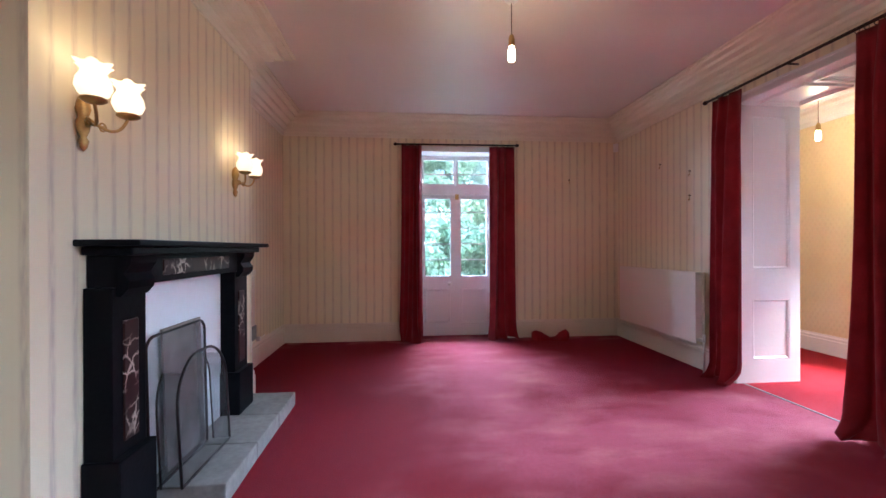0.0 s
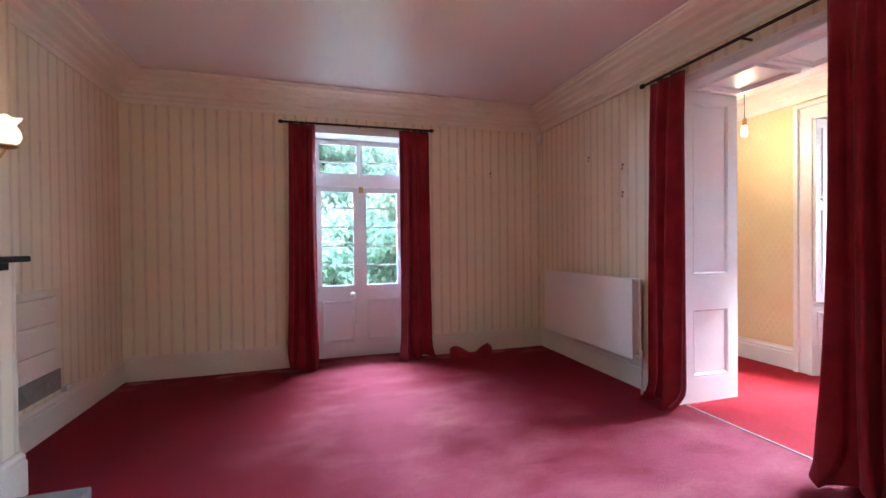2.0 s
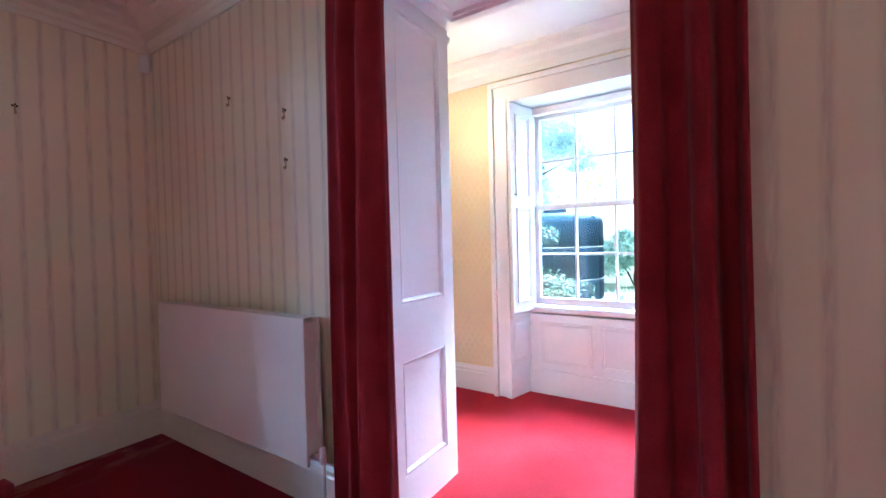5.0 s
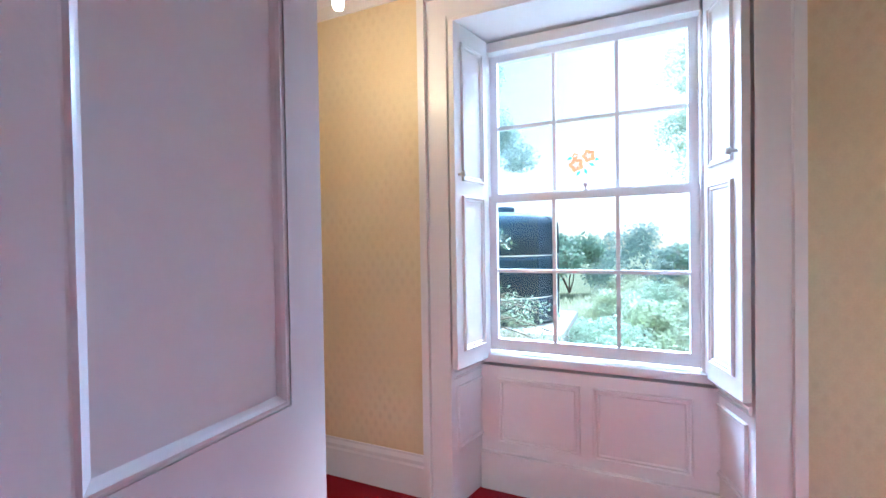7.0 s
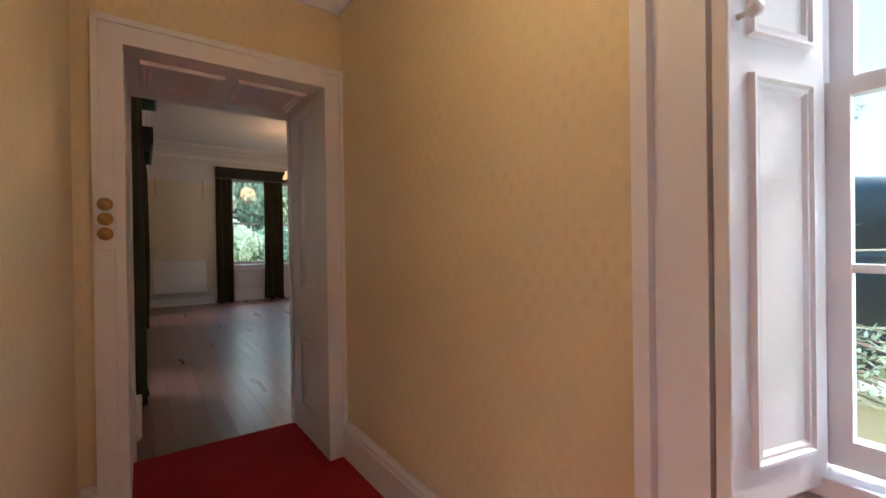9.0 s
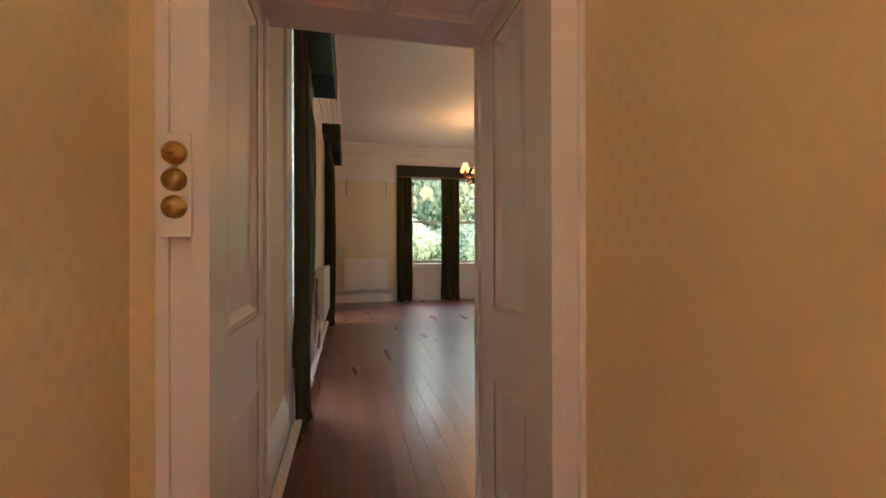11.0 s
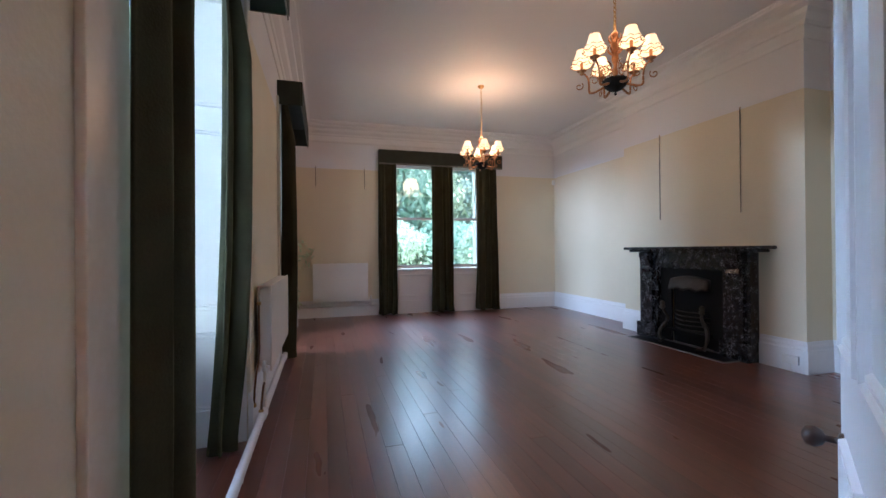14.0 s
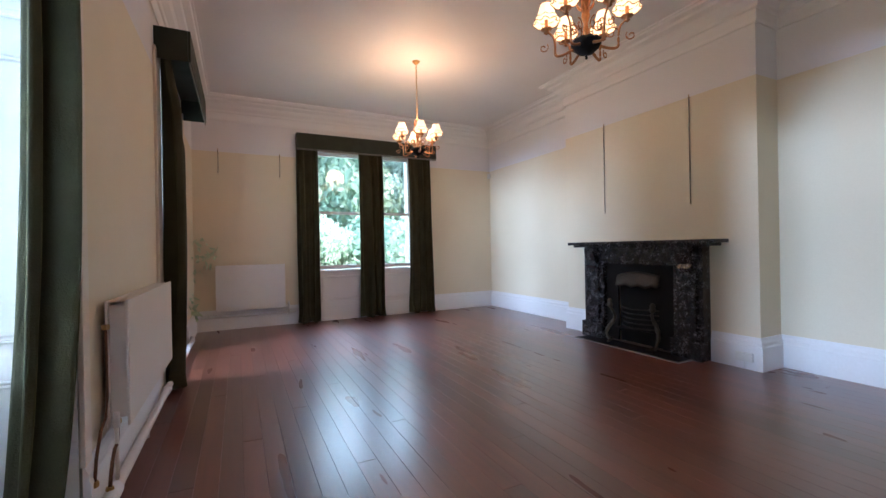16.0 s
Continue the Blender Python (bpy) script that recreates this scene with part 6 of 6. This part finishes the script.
# north garden, seen through the french door and the drawing room's wide window
for k in range(26):
    x = -8 + k * 0.8 + rnd.uniform(-0.3, 0.3)
    y = 19.5 + rnd.uniform(-1.0, 1.5) + (0 if x > 3 else -5.0)
    s = rnd.uniform(1.1, 1.6)
    shrub((x, y, G), (s, s, rnd.uniform(1.2, 1.65)), rnd.choice((CLOUD_DARK, CLOUD_LIGHT, CLOUD_DARK)), "dense laurel shrub in the garden", rnd.uniform(0, 6))
for k in range(15):
    s = rnd.uniform(1.8, 2.3)
    shrub((-9 + k * 1.65 + rnd.uniform(-0.4, 0.4), 23.2 + rnd.uniform(-0.7, 0.7), G), (s, s, s * rnd.uniform(1.15, 1.5)), (CLOUD_GREY, CLOUD_DARK, CLOUD_LIGHT)[k % 3], "tall dense shrub at the garden edge", rnd.uniform(0, 6))
for k in range(11):
    tree((-12 + k * 2.7 + rnd.uniform(-0.8, 0.8), 26 + rnd.uniform(-2, 3), G), rnd.uniform(7, 10), rnd.uniform(2.4, 3.2), (CLOUD_GREY, CLOUD_LIGHT, CLOUD_DARK)[k % 3], "leafy garden tree behind the shrubs", 50 + k)
# east garden, seen through the lobby window
tank = thing("oil_tank", "dark ribbed plastic oil tank with thin pale bands", "tank", (7.75, 5.2, 0.43))
body = [(0.0, 0.0), (0.58, 0.0), (0.625, 0.015), (0.645, 0.05)]
for z in (0.30, 0.74):
    body += [(0.648, z - 0.05), (0.650, z - 0.022), (0.642, z - 0.014), (0.642, z + 0.014), (0.650, z + 0.022)]
# a rounded shoulder and a shallow dome
body += [(0.650, 0.98)] + [(0.55 + 0.10 * math.cos(a), 1.06 + 0.11 * math.sin(a)) for a in (math.pi / 2 * i / 6 for i in range(7))]
body += [(0.40, 1.205), (0.22, 1.225), (0.0, 1.23)]
AT = (7.75, 5.2, 0.43)
part("body", lathe(bmesh.new(), body, AT, 48), TANK, tank, smooth=True)
for z in (0.30, 0.74):
    part("band", lathe(bmesh.new(), [(0.638, z - 0.007), (0.6445, z - 0.005), (0.6445, z + 0.005), (0.638, z + 0.007)], AT, 48), CONCRETE, tank, "thin pale band", True)
part("inspection_cap", lathe(bmesh.new(), [(0.16, 0.0), (0.165, 0.05), (0.15, 0.065), (0.0, 0.07)], (7.72, 5.2, AT[2] + 1.222), 24), TANK, tank, smooth=True)
part("vent", lathe(bmesh.new(), [(0.05, -0.10), (0.055, 0.0), (0.06, 0.04), (0.045, 0.06), (0.0, 0.065)], (7.55, 4.66, AT[2] + 1.10), 16), TANK, tank, "small domed vent on the shoulder", True)
slab = thing("concrete_base", "pale concrete slab base under the tank", "slab", (7.75, 5.2, G))
part("slab", bevelled(boxes((7.0, 8.5, 4.42, 5.95, 0.35, 0.43)), 0.01), CONCRETE, slab)
part("plinth", boxes((7.1, 8.4, 4.52, 5.85, G, 0.35)), CONCRETE, slab)
for k in range(60):
    x, y = rnd.uniform(8.6, 15), rnd.uniform(-3, 4.2)
    s = rnd.uniform(0.35, 0.7)
    shrub((x, y, G), (s, s, s * rnd.uniform(0.6, 0.9)), rnd.choice((CLOUD_PALE, CLOUD_LIGHT, CLOUD_PALE, CLOUD_PALE)), "low leafy garden shrub", rnd.uniform(0, 6), k % 4 == 0)
for k in range(9):
    shrub((16.5 + rnd.uniform(-1, 1), -4 + k * 1.9, G), (1.3, 1.3, 1.1), (CLOUD_GREY, CLOUD_DARK)[k % 2], "tall blue-green hedge shrub", rnd.uniform(0, 6))
for k, (x, y, h) in enumerate(((20.0, 17.5, 7.0), (13.2, 0.9, 6.2), (13.4, 8.6, 6.6))):
    tree((x, y, G), h, h * 0.33, (CLOUD_GREY, CLOUD_LIGHT)[k % 2], "garden tree with an open crown", 80 + k)
# rough grass and ferns under the lobby window
verts, faces = [], []
for k in range(16000):
    x, y = rnd.uniform(5.8, 14), rnd.uniform(-1.5, 5.4)
    if 6.9 < x < 8.6 and y > 4.35:
        continue
    h = rnd.uniform(0.08, 0.30) * (1.6 if rnd.random() < 0.15 else 1)
    a, b = rnd.uniform(0, 6.283), rnd.uniform(0.03, 0.18)
    dx, dy = math.cos(a), math.sin(a)
    n = len(verts)
    verts += [(x - dy * 0.006, y + dx * 0.006, G), (x + dy * 0.006, y - dx * 0.006, G), (x + dx * b * 0.5, y + dy * b * 0.5, G + h * 0.7), (x + dx * b, y + dy * b, G + h)]
    faces += [(n, n + 1, n + 2), (n, n + 2, n + 3)]
me = bpy.data.meshes.new("rough_grass")
me.from_pydata(verts, [], faces)
me.materials.append(DRY_GRASS)
tagged(new("rough_grass", me), "long pale rough grass in the garden", "grass", kind="stuff")
# feathery branches in front of the tank
fe = thing("cotoneaster", "feathery arching branches in front of the tank", "shrub", (6.6, 5.4, G))
for k in range(15):
    high = k > 11
    top = rnd.uniform(1.75, 2.0) if high else rnd.uniform(0.95, 1.3)
    reach = rnd.uniform(0.4, 0.6) if high else rnd.uniform(0.65, 1.25)
    p0 = Vector((6.45 + rnd.uniform(-0.15, 0.35), 5.45 + rnd.uniform(-0.15, 0.15), G))
    sway = rnd.uniform(-0.25, 0.25)
    bend = [p0 + Vector((sway * t, -reach * t ** 1.2, top * math.sin(min(1.0, t * 1.5) * math.pi / 2) - 0.38 * max(0.0, t - 0.55))) for t in (i / 8 for i in range(9))]
    br = part("branch", tube(bmesh.new(), bend, [0.012 - 0.0012 * i for i in range(9)], 5), BARK, fe)
    bm = bmesh.new()
    for i in range(120):
        t = rnd.uniform(0.25, 1)
        j = min(7, int(t * 8))
        p = bend[j].lerp(bend[j + 1], t * 8 - j if t < 1 else 1)
        side = Vector((rnd.gauss(0, 1), rnd.gauss(0, 1), rnd.gauss(0, 0.6))).normalized()
        p = p + side * rnd.uniform(0, 0.07)
        q = side.cross(Vector((0, 0, 1))).normalized() * 0.009
        vs = [bm.verts.new(v) for v in (p, p + side * 0.022 + q, p + side * 0.05, p + side * 0.022 - q)]
        bm.faces.new(vs)
    part("leaves", bm, LEAF_DEEP, br)


def fern(at, size, seed):
    """A tuft of arching fronds, each with rows of tapering leaflets."""
    rnd = random.Random(seed)
    f = thing("fern", "pale green fern with arching fronds in the garden", "fern", at, "garden ferns")
    for k in range(11):
        a = k * 0.571 + rnd.uniform(-0.2, 0.2)
        d, w = Vector((math.cos(a), math.sin(a), 0)), Vector((-math.sin(a), math.cos(a), 0))
        n = 16
        L = size * rnd.uniform(0.8, 1.15)
        spine = [Vector(at) + d * (0.75 * L * t) + Vector((0, 0, L * (1.25 * t - 0.75 * t * t))) for t in (i / n for i in range(n + 1))]
        bm = tube(bmesh.new(), spine, [0.006 - 0.0003 * i for i in range(n + 1)], 4)
        for i in range(2, n + 1):
            reach = 0.24 * size * (1 - i / (n + 1.5)) ** 0.8
            for sgn in (-1, 1):
                p, u = spine[i], (w * sgn + d * 0.35 + Vector((0, 0, -0.15))).normalized()
                vs = [bm.verts.new(v) for v in (p, p + u * reach * 0.4 + d * 0.02 * size, p + u * reach, p + u * reach * 0.4 - d * 0.02 * size)]
                bm.faces.new(vs)
        part("frond", bm, LEAF_PALE, f)


for k, (x, y, sz) in enumerate(((7.0, 3.75, 0.75), (7.5, 4.15, 0.6), (6.8, 3.1, 0.85), (7.6, 3.3, 0.7), (8.3, 3.9, 0.6), (7.1, 2.4, 0.8), (8.4, 2.8, 0.7), (6.6, 4.35, 0.5))):
    fern((x, y, G), sz, 200 + k)
# west side
for k in range(9):
    shrub((-9.5 + rnd.uniform(-0.6, 0.6), 6.2 + k * 1.3, G), (1.3, 1.3, 1.2), (CLOUD_DARK, CLOUD_LIGHT)[k % 2], "dense dark green garden shrub", rnd.uniform(0, 6))

# ---- floorboards of the drawing room ----
FB = tagged(new("floor_drawing_room"), "dark red-brown stained floorboards with worn varnish", "floorboards", kind="structure")
BW = 0.115
nb = int(math.ceil((EX - 3.40) / BW))
board_meshes = {}
for i in range(nb):
    x0 = 3.40 + i * BW
    ends = [7.30]
    ends.append(7.30 + 2.2 + 4.0 * ((i * 0.37) % 1))
    ends.append(15.25)
    for y0, y1 in zip(ends, ends[1:]):
        key = round(y1 - y0, 2)
        if key not in board_meshes:
            bm = bevelled(boxes((0, BW - 0.0008, 0, key - 0.002, -0.022, 0)), 0.0008, 1)
            bmesh.ops.recalc_face_normals(bm, faces=bm.faces[:])
            me = bpy.data.meshes.new("board")
            bm.to_mesh(me)
            bm.free()
            me.materials.append(BOARDS)
            board_meshes[key] = me
        bd = new("floorboard", board_meshes[key])
        bd.location = (x0, y0, 0)
        bd.rotation_euler = (0, rnd.uniform(-0.0004, 0.0004), 0)
        bd.parent = FB
